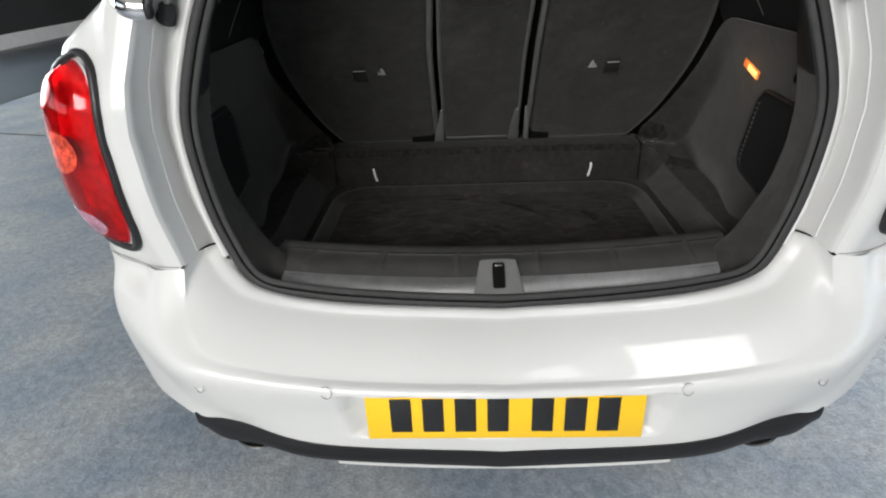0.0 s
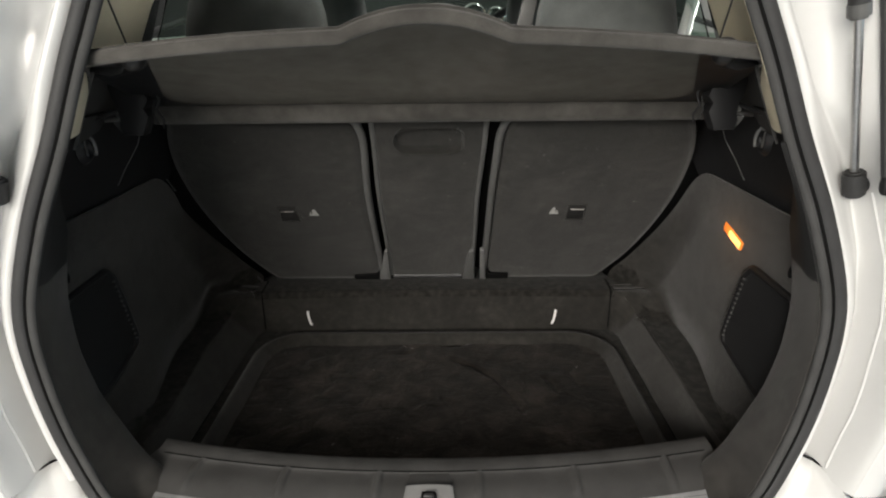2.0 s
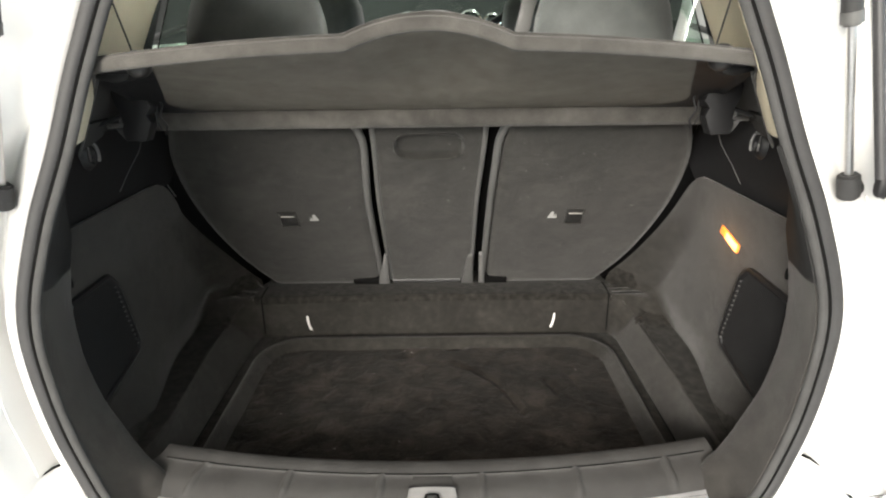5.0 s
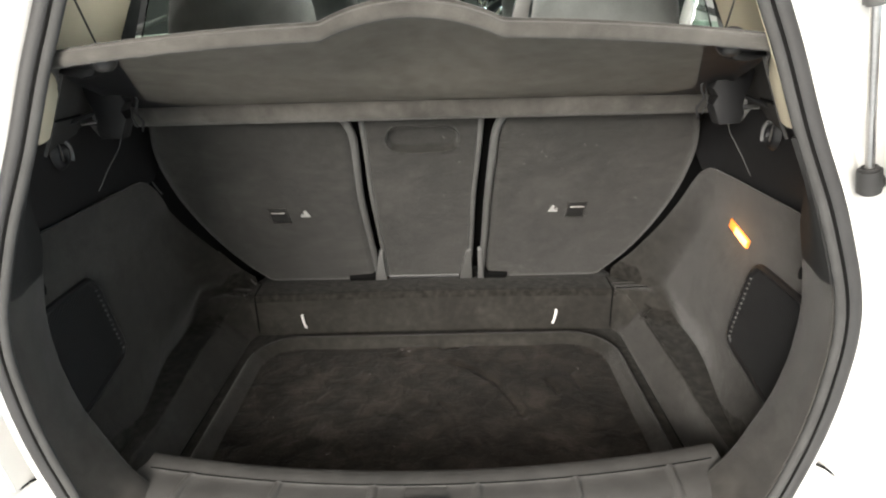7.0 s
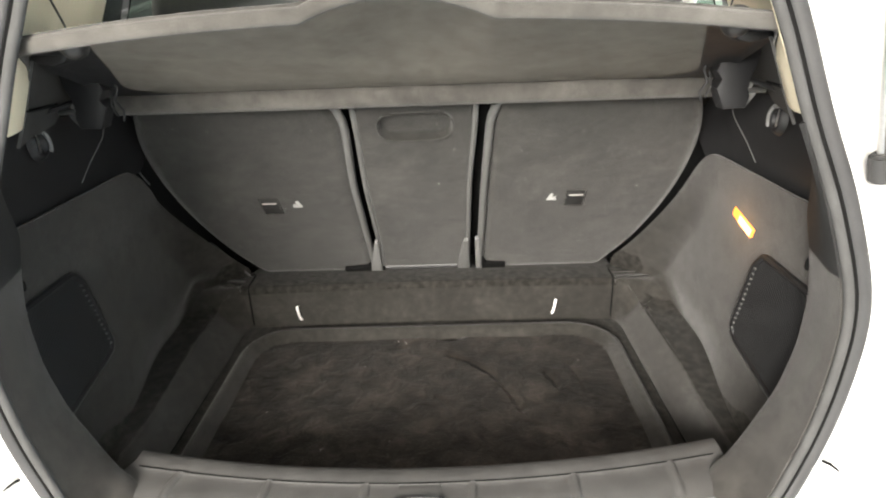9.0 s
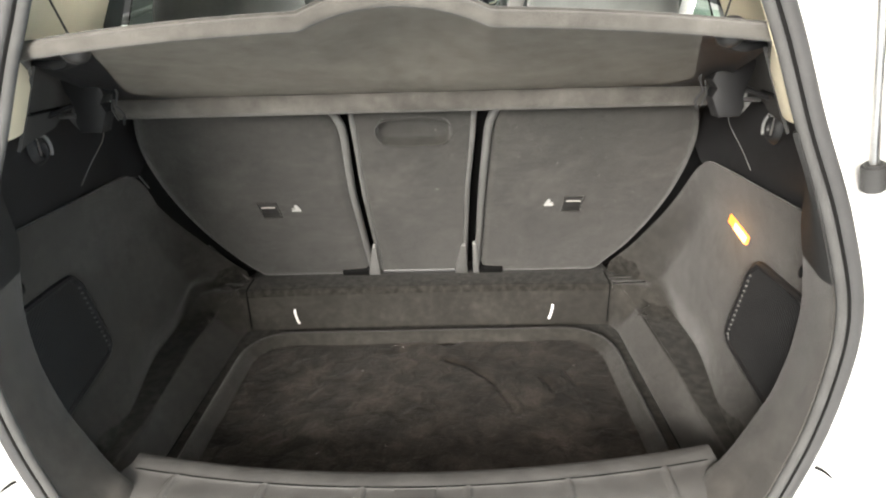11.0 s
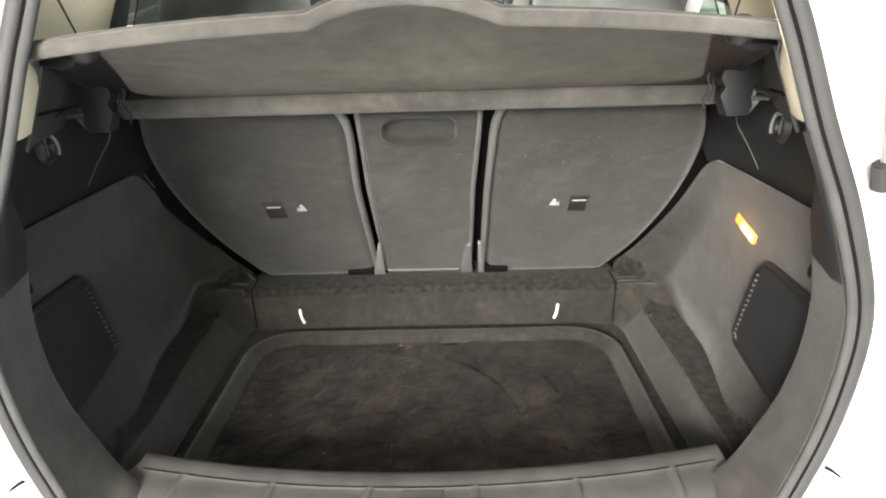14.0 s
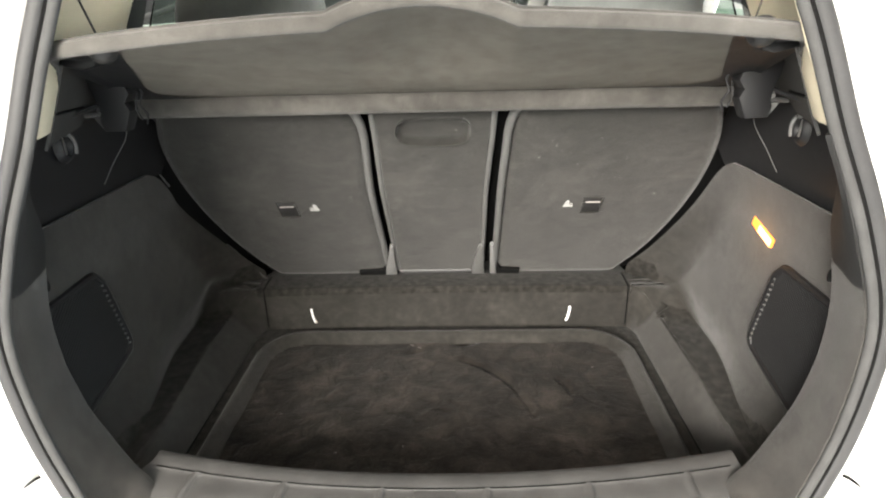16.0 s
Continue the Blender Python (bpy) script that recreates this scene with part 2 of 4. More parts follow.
def tube(points, r, n=10, loop=False, flat=1.0, up=(0, 1, 0)):
    """A round or flattened cord along the points; flat scales it across the up direction."""
    pts = [Vector(p) for p in points]
    bm = bmesh.new()
    rings = []
    k = len(pts)
    for i, p in enumerate(pts):
        a, b = (pts[i - 1], pts[(i + 1) % k]) if loop else (pts[max(i - 1, 0)], pts[min(i + 1, k - 1)])
        t = (b - a).normalized()
        side = t.cross(Vector(up))
        side = side.normalized() if side.length > 1e-4 else Vector((1, 0, 0))
        top = side.cross(t).normalized()
        rings.append([bm.verts.new(p + side * (math.cos(2 * math.pi * j / n) * r * flat) + top * (math.sin(2 * math.pi * j / n) * r)) for j in range(n)])
    for i in range(k if loop else k - 1):
        for j in range(n):
            bm.faces.new((rings[i][j], rings[i][(j + 1) % n], rings[(i + 1) % k][(j + 1) % n], rings[(i + 1) % k][j]))
    if not loop:
        bm.faces.new(rings[0])
        bm.faces.new(list(reversed(rings[-1])))
    bm.normal_update()
    bmesh.ops.recalc_face_normals(bm, faces=bm.faces)
    return bm


def join(*bms):
    out = bmesh.new()
    for b in bms:
        me = bpy.data.meshes.new("t")
        b.to_mesh(me)
        b.free()
        out.from_mesh(me)
        bpy.data.meshes.remove(me)
    return out


SIDES = ((-1, "l"), (1, "r"))

# ---- room ----
RX0, RX1, RY0, RY1, RH = -8.2, 6.0, -6.0, 14.0, 5.0


def slab(name, x0, x1, y0, y1, z0, z1, mat, label, category):
    ob = part(name, box(x1 - x0, y1 - y0, z1 - z0, 0, pose((x0 + x1) / 2, (y0 + y1) / 2, (z0 + z1) / 2)), mat, None, "", False)
    return tagged(ob, label, category, kind="structure")


slab("floor", RX0 - 0.2, RX1 + 0.2, RY0 - 0.2, RY1 + 0.2, -0.2, 0, FLOOR, "worn blue-grey concrete workshop floor", "floor")
slab("wall_north", RX0, RX1, RY1, RY1 + 0.2, 0, RH, WALLDARK, "charcoal painted end wall", "wall")
slab("baseboard", RX0, RX0 + 0.03, 1.2, RY1, 0, 0.24, SKIRT, "white skirting board along the charcoal wall", "skirting")
slab("ceiling", RX0 - 0.2, RX1 + 0.2, RY0 - 0.2, RY1 + 0.2, RH, RH + 0.2, CEILINGGREY, "plain grey ceiling", "ceiling")
slab("floor_paint", RX0 + 0.03, -4.9, 4.6, 13.0, 0.0, 0.004, FLOORMAT, "dark grey painted strip of floor by the wall", "floor marking")


def window_wall(name, horizontal, c, a0, a1, openings, mat, label):
    """A wall from a0 to a1 with openings (from, to, sill, head)."""
    bms, at = [], a0
    spans = []
    for w0, w1, z0, z1 in openings:
        spans += [(at, w0, 0, RH), (w0, w1, 0, z0), (w0, w1, z1, RH)]
        at = w1
    for p0, p1, q0, q1 in spans + [(at, a1, 0, RH)]:
        if q1 - q0 < 0.01:
            continue
        m = pose((p0 + p1) / 2, c, (q0 + q1) / 2) if horizontal else pose(c, (p0 + p1) / 2, (q0 + q1) / 2)
        bms.append(box(p1 - p0, 0.2, q1 - q0, 0, m) if horizontal else box(0.2, p1 - p0, q1 - q0, 0, m))
    return tagged(part(name, join(*bms), mat, None, "", False), label, "wall", kind="structure")


# The openings are out of view, added to go with the lamps below.
window_wall("wall_south", True, RY0 - 0.1, RX0, RX1, [(-5.05, -0.05, 2.1, 4.5)], WALLWHITE, "white wall with an unseen opening added for light")
window_wall("wall_west", False, RX0 - 0.1, RY0, RY1, [(-5.0, 1.0, 1.3, 2.9), (2.0, 7.0, 0.9, 2.8)], WALLDARK, "charcoal painted wall with two unseen openings added for light")
window_wall("wall_east", False, RX1 + 0.1, RY0, RY1, [(-3.0, 0.5, 1.3, 2.9), (1.5, 7.0, 0.8, 2.8)], WALLWHITE, "white wall with two unseen openings added for light")
# Added lamps, none seen: placed and tinted to brighten car, boot and cabin.
area("rear_added_light", (-2.55, RY0, 3.3), (-0.4, 0, 0.8), 4.9, 2.3, 740, (1.0, 0.96, 0.90))
area("west_fill", (RX0, -2.0, 2.1), (0, -0.5, 0.6), 6.0, 1.5, 36, (0.97, 0.97, 0.97))
area("east_fill", (RX1, -1.25, 2.1), (0, 0.0, 0.6), 3.5, 1.5, 50, (0.55, 0.80, 1.0))
area("west_front_fill", (RX0, 4.5, 1.85), (0, 3.5, 1.3), 5.0, 1.9, 470, (0.95, 1.0, 0.97))
area("east_front_fill", (RX1, 4.25, 1.8), (0, 2.0, 1.3), 5.5, 2.0, 760, (1.0, 0.98, 0.94))
slab("ground", -80, 80, -120, 80, -0.3, -0.204, FLOOR, "grey yard outside the workshop", "ground")


def ceiling_light(x, y, sx, sy, turn, watts):
    """A framed panel under the ceiling."""
    ob = thing("ceiling_light", "flat white ceiling light panel in a pale frame", "ceiling light", (x, y, RH), "ceiling lights")
    m = pose(0, 0, 0, 0, 0, turn)
    part("diffuser", box(sx, sy, 0.02, 0.003, m @ pose(0, 0, -0.03)), WHITEMARK, ob)
    for a, b, c, d in ((sx + 0.04, 0.02, 0, sy / 2 + 0.01), (sx + 0.04, 0.02, 0, -sy / 2 - 0.01), (0.02, sy, sx / 2 + 0.01, 0), (0.02, sy, -sx / 2 - 0.01, 0)):
        part("frame", box(a, b, 0.06, 0.003, m @ pose(c, d, -0.03)), SKIRT, ob)
    data = bpy.data.lights.new("ceiling_panel", "AREA")
    data.shape, data.size, data.size_y, data.energy, data.color = "RECTANGLE", sx, sy, watts, (1.0, 0.95, 0.92)
    lamp = new("ceiling_panel", data)
    lamp.matrix_world = pose(x, y, RH - 0.065, 0, 0, turn)


# Unseen panels, placed and sized to put bright reflections on the bumper.
ceiling_light(1.86, -2.10, 0.50, 2.0, 14, 52)
ceiling_light(1.02, -2.55, 0.50, 1.3, 24, 22)

# ---- car: rear opening ----
car = thing("car", "white compact hatchback with its tailgate open and boot empty", "car", (0, 0, 0))

# right half of the boot opening, from the middle of the roof to the middle of the sill
RIM = [(0, 0.62, 1.545), (0.22, 0.56, 1.545), (0.335, 0.38, 1.52), (0.394, 0.290, 1.441), (0.450, 0.271, 1.332), (0.4994, 0.255, 1.211), (0.5515, 0.243, 1.096), (0.590, 0.2294, 0.971),
       (0.5885, 0.2185, 0.854), (0.564, 0.2075, 0.730), (0.509, 0.188, 0.630), (0.395, 0.1697, 0.6033), (0.198, 0.1537, 0.5903), (0, 0.1455, 0.584)]
RIM_CX = 0.003


def rim(s, side=1, out=0.0, dy=0.0):
    """A point of the opening's edge, moved outwards in its own plane and forwards."""
    a, b = curve(RIM, s - 0.004), curve(RIM, s + 0.004)
    p = curve(RIM, s)
    t = b - a
    k = math.hypot(t.x, t.z)
    if s <= 0 or s >= 1:
        nx, nz = 0, (1 if s <= 0 else -1)
    else:
        nx, nz = -t.z / k, t.x / k
    return Vector(((p.x + nx * out) * side + RIM_CX, p.y + dy, p.z + nz * out))


def rim_loop(out, dy, n=70):
    right = [rim(i / n, 1, out, dy) for i in range(n + 1)]
    left = [rim(i / n, -1, out, dy) for i in range(n - 1, 0, -1)]
    return right + left


_s = np.linspace(0.06, 1, 600)
_rim = np.array([curve(RIM, s) for s in _s])
_order = np.argsort(_rim[:, 2])
_side = _rim[_order]


def rim_x(z):
    return float(np.interp(z, _side[:, 2], _side[:, 0]))


def rim_y(z):
    return float(np.interp(z, _side[:, 2], _side[:, 1]))


def rim_s(z):
    return float(np.interp(z, _side[:, 2], _s[_order]))


seal = part("boot_seal", tube(rim_loop(-0.0095, 0.002), 0.0064, 16, True, 1.5), SEAL, car, "grey-black rubber door seal")
part("seal_bulb", tube(rim_loop(-0.0268, 0.003), 0.0056, 12, True, 1.20), SEALLIP, seal, "soft inner lip of the seal")
part("seal_groove", tube(rim_loop(-0.0197, 0.002), 0.0042, 8, True, 0.8), GAP, seal)


def ridge_x(z):
    return float(np.interp(z, (0.68, 0.80, 0.95, 1.04, 1.12, 1.18), (0.627, 0.645, 0.652, 0.640, 0.614, 0.590)))


def ridge_y(z):
    return float(np.interp(z, (0.68, 0.85, 1.0, 1.12, 1.18), (0.166, 0.158, 0.168, 0.199, 0.212)))


def half_width(z):
    return float(np.interp(z, (0.30, 0.68, 0.90, 1.02, 1.10, 1.18), (0.865, 0.885, 0.893, 0.885, 0.850, 0.750)))


def section(z):
    """The quarter panel cut level at z, from under the seal round to the car's side."""
    x, y, xr, yr, hw = rim_x(z), rim_y(z), ridge_x(z), ridge_y(z), half_width(z)
    return [(x - 0.010, y + 0.020, z), (x + 0.004, y + 0.004, z), (x + 0.016, y + 0.008, z), (lerp(x + 0.014, xr - 0.012, 0.52), y + 0.026 + 0.024 * smooth(0.86, 0.70, z), z),
            (xr - 0.020, y + 0.032 + 0.022 * smooth(0.86, 0.70, z), z), (xr - 0.0125, lerp(yr + 0.018, y + 0.026, 0.35), z), (xr - 0.0070, yr + 0.012, z), (xr - 0.0012, yr + 0.0010, z), (xr + 0.0045, yr - 0.0018, z), (xr + 0.034, yr - 0.001, z),
            (xr + 0.068, yr + 0.016, z), (min(0.80, hw - 0.075), yr + 0.065, z), (hw - 0.030, yr + 0.150, z), (hw - 0.004, yr + 0.27, z), (hw, 0.60, z), (hw, 0.8, z)]


def window_edge(z):
    """Rear edge of the quarter window at height z."""
    return 0.574 - 0.155 * (z - 1.171), 0.206 + 0.17 * (z - 1.171)


def outer(q, z):
    """The skin where the tail light sits: q from 0 at the panel's rear face to 1 on the car's side."""
    return curve(section(z)[9:14], q)


for side, _ in SIDES:
    def quarter(u, v, side=side):
        p = curve(section(lerp(0.688 - 0.020 * smooth(0.50, 0.60, u), 1.178, v)), u)
        return Vector((p.x * side, p.y, p.z))
    part("quarter_panel", sheet(quarter, 150, 50, 0.003, inward=side < 0), PAINT, car)
    # added ridge: its highlight and shadow draw the flange's crease line
    bead = [curve(section(z), 4.75 / 15) for z in np.linspace(0.700, 1.130, 40)]
    part("flange_crease", tube([(p.x * side, p.y - 0.0008, p.z) for p in bead], 0.0021, 8), PAINT, car, "added white ridge standing in for the flange's crease")
    def pillar(u, v, side=side):
        z = lerp(1.176, 1.53, v)
        x, y, k = rim_x(z), rim_y(z), v
        low = section(1.178)[:9]
        wx, wy = window_edge(z)
        high = [(x - 0.010, y + 0.020, z), (x + 0.004, y + 0.002, z), (x + 0.014, y - 0.002, z), (x + 0.022, y + 0.006, z), (x + 0.030, y + 0.014, z), (lerp(x, wx, 0.62), y + 0.012, z), (lerp(x, wx, 0.82), lerp(y, wy, 0.3), z), (wx - 0.006, wy + 0.012, z), (wx + 0.001, wy + 0.004, z)]
        k = smooth(0, 0.3, v)
        low = [(lx + (x - rim_x(1.178)), ly + (y - rim_y(1.178)), z) for lx, ly, lz in low]
        p = curve([Vector(a).lerp(Vector(c), k) for a, c in zip(low, high)], u)
        return Vector((p.x * side, p.y, p.z))
    part("rear_pillar", sheet(pillar, 64, 24, 0.003, inward=side < 0), PAINT, car)
    def pane(u, v, side=side):
        z = lerp(1.163, 1.50, v) + 0.022 * (1 - v) * smooth(0.0, 0.6, u)
        wx, wy = window_edge(z)
        p = curve([(wx, wy, z), (wx + 0.045, wy + 0.006, z), (0.674 - 0.10 * v, 0.272 + 0.05 * v, z), (0.730 - 0.12 * v, 0.38 + 0.05 * v, z), (0.752 - 0.13 * v, 0.60, z), (0.748 - 0.13 * v, 0.98, z)], u)
        return Vector((p.x * side, p.y, p.z))
    part("quarter_window", sheet(pane, 40, 14, 0.004, inward=side < 0), PRIVACY, car, "dark wrap-round quarter window")
    trim = [pane(u / 40, 0) + Vector((0.004 * side, -0.006, -0.009)) for u in range(41)]
    chrome = part("window_trim", tube(trim, 0.0165, 14, flat=0.42, up=(0, 0, 1)), CHROME, car, "chrome strip under the quarter window")
    part("trim_end", ball(0.009, 0.008, 0.0155, pose(trim[0].x - 0.002 * side, trim[0].y + 0.003, trim[0].z), 16, 0.8), DARKPLASTIC, chrome)
    part("window_gasket", tube([pane(0, k / 12) + Vector((-0.002 * side, -0.003, 0)) for k in range(13)], 0.0065), RUBBER, car)
    part("window_gasket", tube([pane(u / 40, 0) + Vector((0.001 * side, -0.003, 0.010)) for u in range(25)], 0.0050, 10), RUBBER, car)
    # gas strut
    foot = Vector((0.571 * side, 0.250, 1.142))
    way = Vector((-0.28 * side, -0.075, 1.0)).normalized()
    strut = part("gas_strut", tube([foot + way * 0.012, foot + way * 0.225], 0.0052, 12), STEEL, car, "gas strut holding the tailgate up")
    part("strut_cylinder", tube([foot + way * 0.215, foot + way * 0.46], 0.0115, 14), PLASTIC, strut)
    part("strut_socket", join(cyl(0.0135, 0.0135, 0.036, look(foot, foot + way), 16, 0.003), ball(0.015, 0.011, 0.014, pose(foot.x + 0.010 * side, foot.y + 0.006, foot.z - 0.004))), PLASTIC, strut)
    part("strut_collar", cyl(0.0125, 0.0125, 0.02, look(foot + way * 0.22, foot + way), 16, 0.003), GREYPLASTIC, strut)

    # tail light
    def lens(u, v, side=side, grow=0.0, puff=0.026, inset=0.085):
        z = 0.905 + (0.172 + grow) * math.sin((v - 0.5) * math.pi)
        a = abs(math.sin((v - 0.5) * math.pi))
        w = max(0.0, 1 - a ** 2.6) ** 0.55 if v < 0.5 else max(0.0, 1 - a ** 2.3) ** 0.62
        lean = 0.05 * math.sin((v - 0.5) * math.pi)
        q = 0.17 - grow - lean * 0.6 + (0.60 + 2.5 * grow) * (1 - 0.36 * smooth(0.72, 1.0, v)) * w * (inset + (1 - inset) * u) + (1 - w) * (0.14 + 0.10 * smooth(0.6, 0.9, v))
        p = outer(q, z)
        a, b, c = outer(q + 0.02, z), outer(q - 0.02, z), outer(q, z + 0.01)
        nrm = (a - b).cross(c - p).normalized()
        if nrm.y > 0:
            nrm = -nrm
        p = p + nrm * (0.004 + puff * (math.sin(math.pi * min(1, max(0, u))) ** 0.7) * w ** 0.8)
        return Vector((p.x * side, p.y, p.z))
    light = part("tail_light", sheet(lambda u, v: lens(u, v, puff=0.036), 30, 40, 0.0025, inward=side < 0), REDGLASS, car, "red tail light cluster")
    part("lamp_reflector", sheet(lambda u, v: lens(u, v, grow=0.002, puff=0.006 + 0.008 * math.sin(9 * v) ** 2), 40, 60, 0.001, inward=side < 0), REFLECTOR, light)
    part("lamp_gasket", sheet(lambda u, v: lens(0.16 * u, v, grow=0.010, puff=0.002, inset=0.0), 8, 40, 0.003, inward=side < 0), INK, light)
    ring = [lens(0, k / 30, grow=0.012, puff=0.0, inset=0.0) for k in range(31)] + [lens(1, k / 30, grow=0.012, puff=0.0, inset=0.0) for k in range(29, 0, -1)]
    part("lamp_bezel", tube(ring, 0.0072, 10, True, 1.0), INK, light, "black lamp surround")
    def patch(u0, v0, ru, rv, lift, side=side):
        def fn(u, v):
            a, r = 2 * math.pi * u, v
            uu, vv = u0 + ru * r * math.cos(a), v0 + rv * r * math.sin(a)
            return lens(uu, vv, puff=0.034 + lift)
        return sheet(fn, 24, 6, 0.001, loop=True, inward=side > 0)
    part("turn_signal_lens", patch(0.44, 0.53, 0.21, 0.074, 0.0025), AMBERLENS, light, "amber turn signal lens")
    part("brake_lens", patch(0.62, 0.73, 0.17, 0.060, 0.0035), PINK, light)
    part("reverse_lens", patch(0.48, 0.24, 0.25, 0.075, 0.0035), CLEARLENS, light, "pale reversing lens")

# ---- bumper ----
CREASE = [(0, 0.010, 0.513), (0.31, 0.020, 0.520), (0.525, 0.040, 0.550), (0.594, 0.078, 0.582), (0.622, 0.130, 0.625), (0.627, 0.166, 0.682)]
FACE_A = [(0, -0.012, 0.500), (0.31, -0.002, 0.505), (0.555, 0.020, 0.528), (0.642, 0.052, 0.546), (0.684, 0.102, 0.588), (0.696, 0.172, 0.680)]
FACE_B = [(0, 0.000, 0.430), (0.32, 0.010, 0.435), (0.56, 0.035, 0.455), (0.69, 0.095, 0.475), (0.80, 0.178, 0.565), (0.812, 0.236, 0.689)]
FACE_C = [(0, 0.010, 0.337), (0.36, 0.018, 0.352), (0.53, 0.050, 0.384), (0.66, 0.085, 0.390), (0.815, 0.225, 0.430), (0.886, 0.47, 0.690)]
TOP_A = [(0, 0.162, 0.580), (0.31, 0.174, 0.592), (0.46, 0.190, 0.610), (0.524, 0.210, 0.640), (0.552, 0.236, 0.682), (0.560, 0.252, 0.695)]
TOP_B = [(0, 0.134, 0.590), (0.31, 0.145, 0.601), (0.480, 0.168, 0.623), (0.545, 0.200, 0.655), (0.583, 0.230, 0.686), (0.592, 0.248, 0.694)]
TOP_C = [(0, 0.120, 0.579), (0.31, 0.131, 0.590), (0.492, 0.150, 0.613), (0.558, 0.180, 0.642), (0.599, 0.216, 0.678), (0.611, 0.240, 0.690)]


def bumper_top(u, v):
    s = abs(2 * u - 1)
    p = curve([curve(r, s) for r in (TOP_A, TOP_B, TOP_C)], v * 2) if v <= 0.5 else None
    if p is None:
        a, b = curve(TOP_C, s), curve(CREASE, s)
        k = (v - 0.5) * 2
        p = a.lerp(b, k) + Vector((0, 0, 0.006 * math.sin(math.pi * k)))
    return Vector((math.copysign(p.x, u - 0.5), p.y, p.z))


# the quarter panel's lower edge, which the bumper's corner meets
_edge = [curve(section(0.688)[8:15], k / 60) for k in range(61)]
_edge_x, _edge_y = [p.x for p in _edge], [p.y for p in _edge]


def bumper_face(u, v):
    s = abs(2 * u - 1)
    p = curve([curve(r, s) for r in (CREASE, FACE_A, FACE_B, FACE_C)], v)
    meet = smooth(0.88, 1.0, s) * smooth(0.68, 0.72, p.x) * smooth(0.880, 0.866, p.x)
    p.y = lerp(p.y, float(np.interp(p.x, _edge_x, _edge_y)) - 0.0012, meet)
    w = smooth(0.318, 0.285, abs(p.x) + max(0.0, 0.45 - p.z) * 0.3) * smooth(0.378, 0.390, p.z) * smooth(0.503, 0.496, p.z)
    return Vector((math.copysign(p.x, u - 0.5), p.y + 0.020 * w, p.z))


def bumper_skin(u, v):
    return bumper_top(u, v * 3) if v < 1 / 3 else bumper_face(u, (v - 1 / 3) * 1.5)


bumper = part("rear_bumper", sheet(bumper_skin, 200, 90, 0.003), PAINT, car, "white rear bumper")
for side, _ in SIDES:
    goal = Vector((0.560 * side, 0.222, 0.676))
    spot = min((bumper_top(0.5 + side * k / 200, v / 30) for k in range(70, 100) for v in range(2, 20)), key=lambda q: (q - goal).length)
    bolt = part("fixing_bolt", cyl(0.0065, 0.0055, 0.004, look(spot + Vector((0, -0.001, 0.001)), spot + Vector((-0.3 * side, -0.6, 1.0))), 20, 0.001), STEEL, bumper, "small bright fixing bolt")
    part("bolt_socket", cyl(0.0026, 0.0026, 0.0046, look(spot + Vector((0, -0.001, 0.001)), spot + Vector((-0.3 * side, -0.6, 1.0))), 12), GAP, bolt)
for side, _ in SIDES:
    edge = [bumper_top(0.5 + 0.5 * side, k / 40) for k in range(6, 41)]
    part("bumper_seam", tube([p + Vector((0.002 * side, -0.0035, 0.0030)) for p in edge], 0.0024, 6), GAP, bumper, "dark gap beside the quarter panel")
    line = [Vector((x * side, y - 0.001, z + 0.0015)) for x, y, z in ((0.6285, 0.166, 0.6845), (0.66, 0.1625, 0.688), (0.700, 0.1725, 0.690), (0.812, 0.2345, 0.6905))]
    part("bumper_seam", tube([curve(line, k / 30) for k in range(31)], 0.0007, 6), GREYPLASTIC, bumper)
    for x, z in ((0.333, 0.508), (0.56, 0.50)):
        k = 0.5 + 0.5 * side * (x / 0.333 * 0.2133 if x < 0.4 else 0.425)
        p = min((bumper_face(k, v / 60) for v in range(4, 40)), key=lambda q: abs(q.z - z))
        d = Vector((0.25 * side if x < 0.4 else 0.5 * side, -1, 0.35)).normalized()
        sensor = part("parking_sensor", cyl(0.0110, 0.0110, 0.004, look(p - d * 0.0008, p + d), 24, 0.0010), PAINT, bumper, "round parking sensor")
        part("sensor_ring", tube([p + d * 0.002 + (look(p, p + d).to_3x3() @ Vector((0.0118 * math.cos(a), 0.0118 * math.sin(a), -0.0015))) for a in np.linspace(0, 2 * math.pi, 25)[:-1]], 0.0005, 6, True), ALU, sensor)

plate = part("number_plate", box(0.52, 0.004, 0.111, 0.0012, pose(0, 0.0, 0.447, -3)), YELLOW, car, "yellow number plate with dark bars")
for i in range(7):
    x = -0.219 + 0.025 + i * 0.061 + (0.022 if i > 3 else 0.0)
    part("plate_bar", box(0.040, 0.0015, 0.079, 0.0004, pose(x, -0.0026, 0.449, -3)), INK, plate)
part("plate_bar", box(0.10, 0.001, 0.006, 0, pose(-0.01, 0.0005, 0.3975, -3)), PLASTIC, plate)


def valance(u, v):
    s = abs(2 * u - 1)
    top = curve([(0, 0.016, 0.342), (0.36, 0.022, 0.356), (0.53, 0.055, 0.386), (0.635, 0.080, 0.392)], s)
    low = curve([(0, 0.030, 0.288), (0.36, 0.034, 0.308), (0.50, 0.055, 0.330), (0.58, 0.070, 0.332), (0.632, 0.092, 0.346)], s)
    p = top.lerp(low, v) + Vector((0, -0.006 * math.sin(math.pi * v), 0))
    return Vector((math.copysign(p.x, u - 0.5), p.y, p.z))


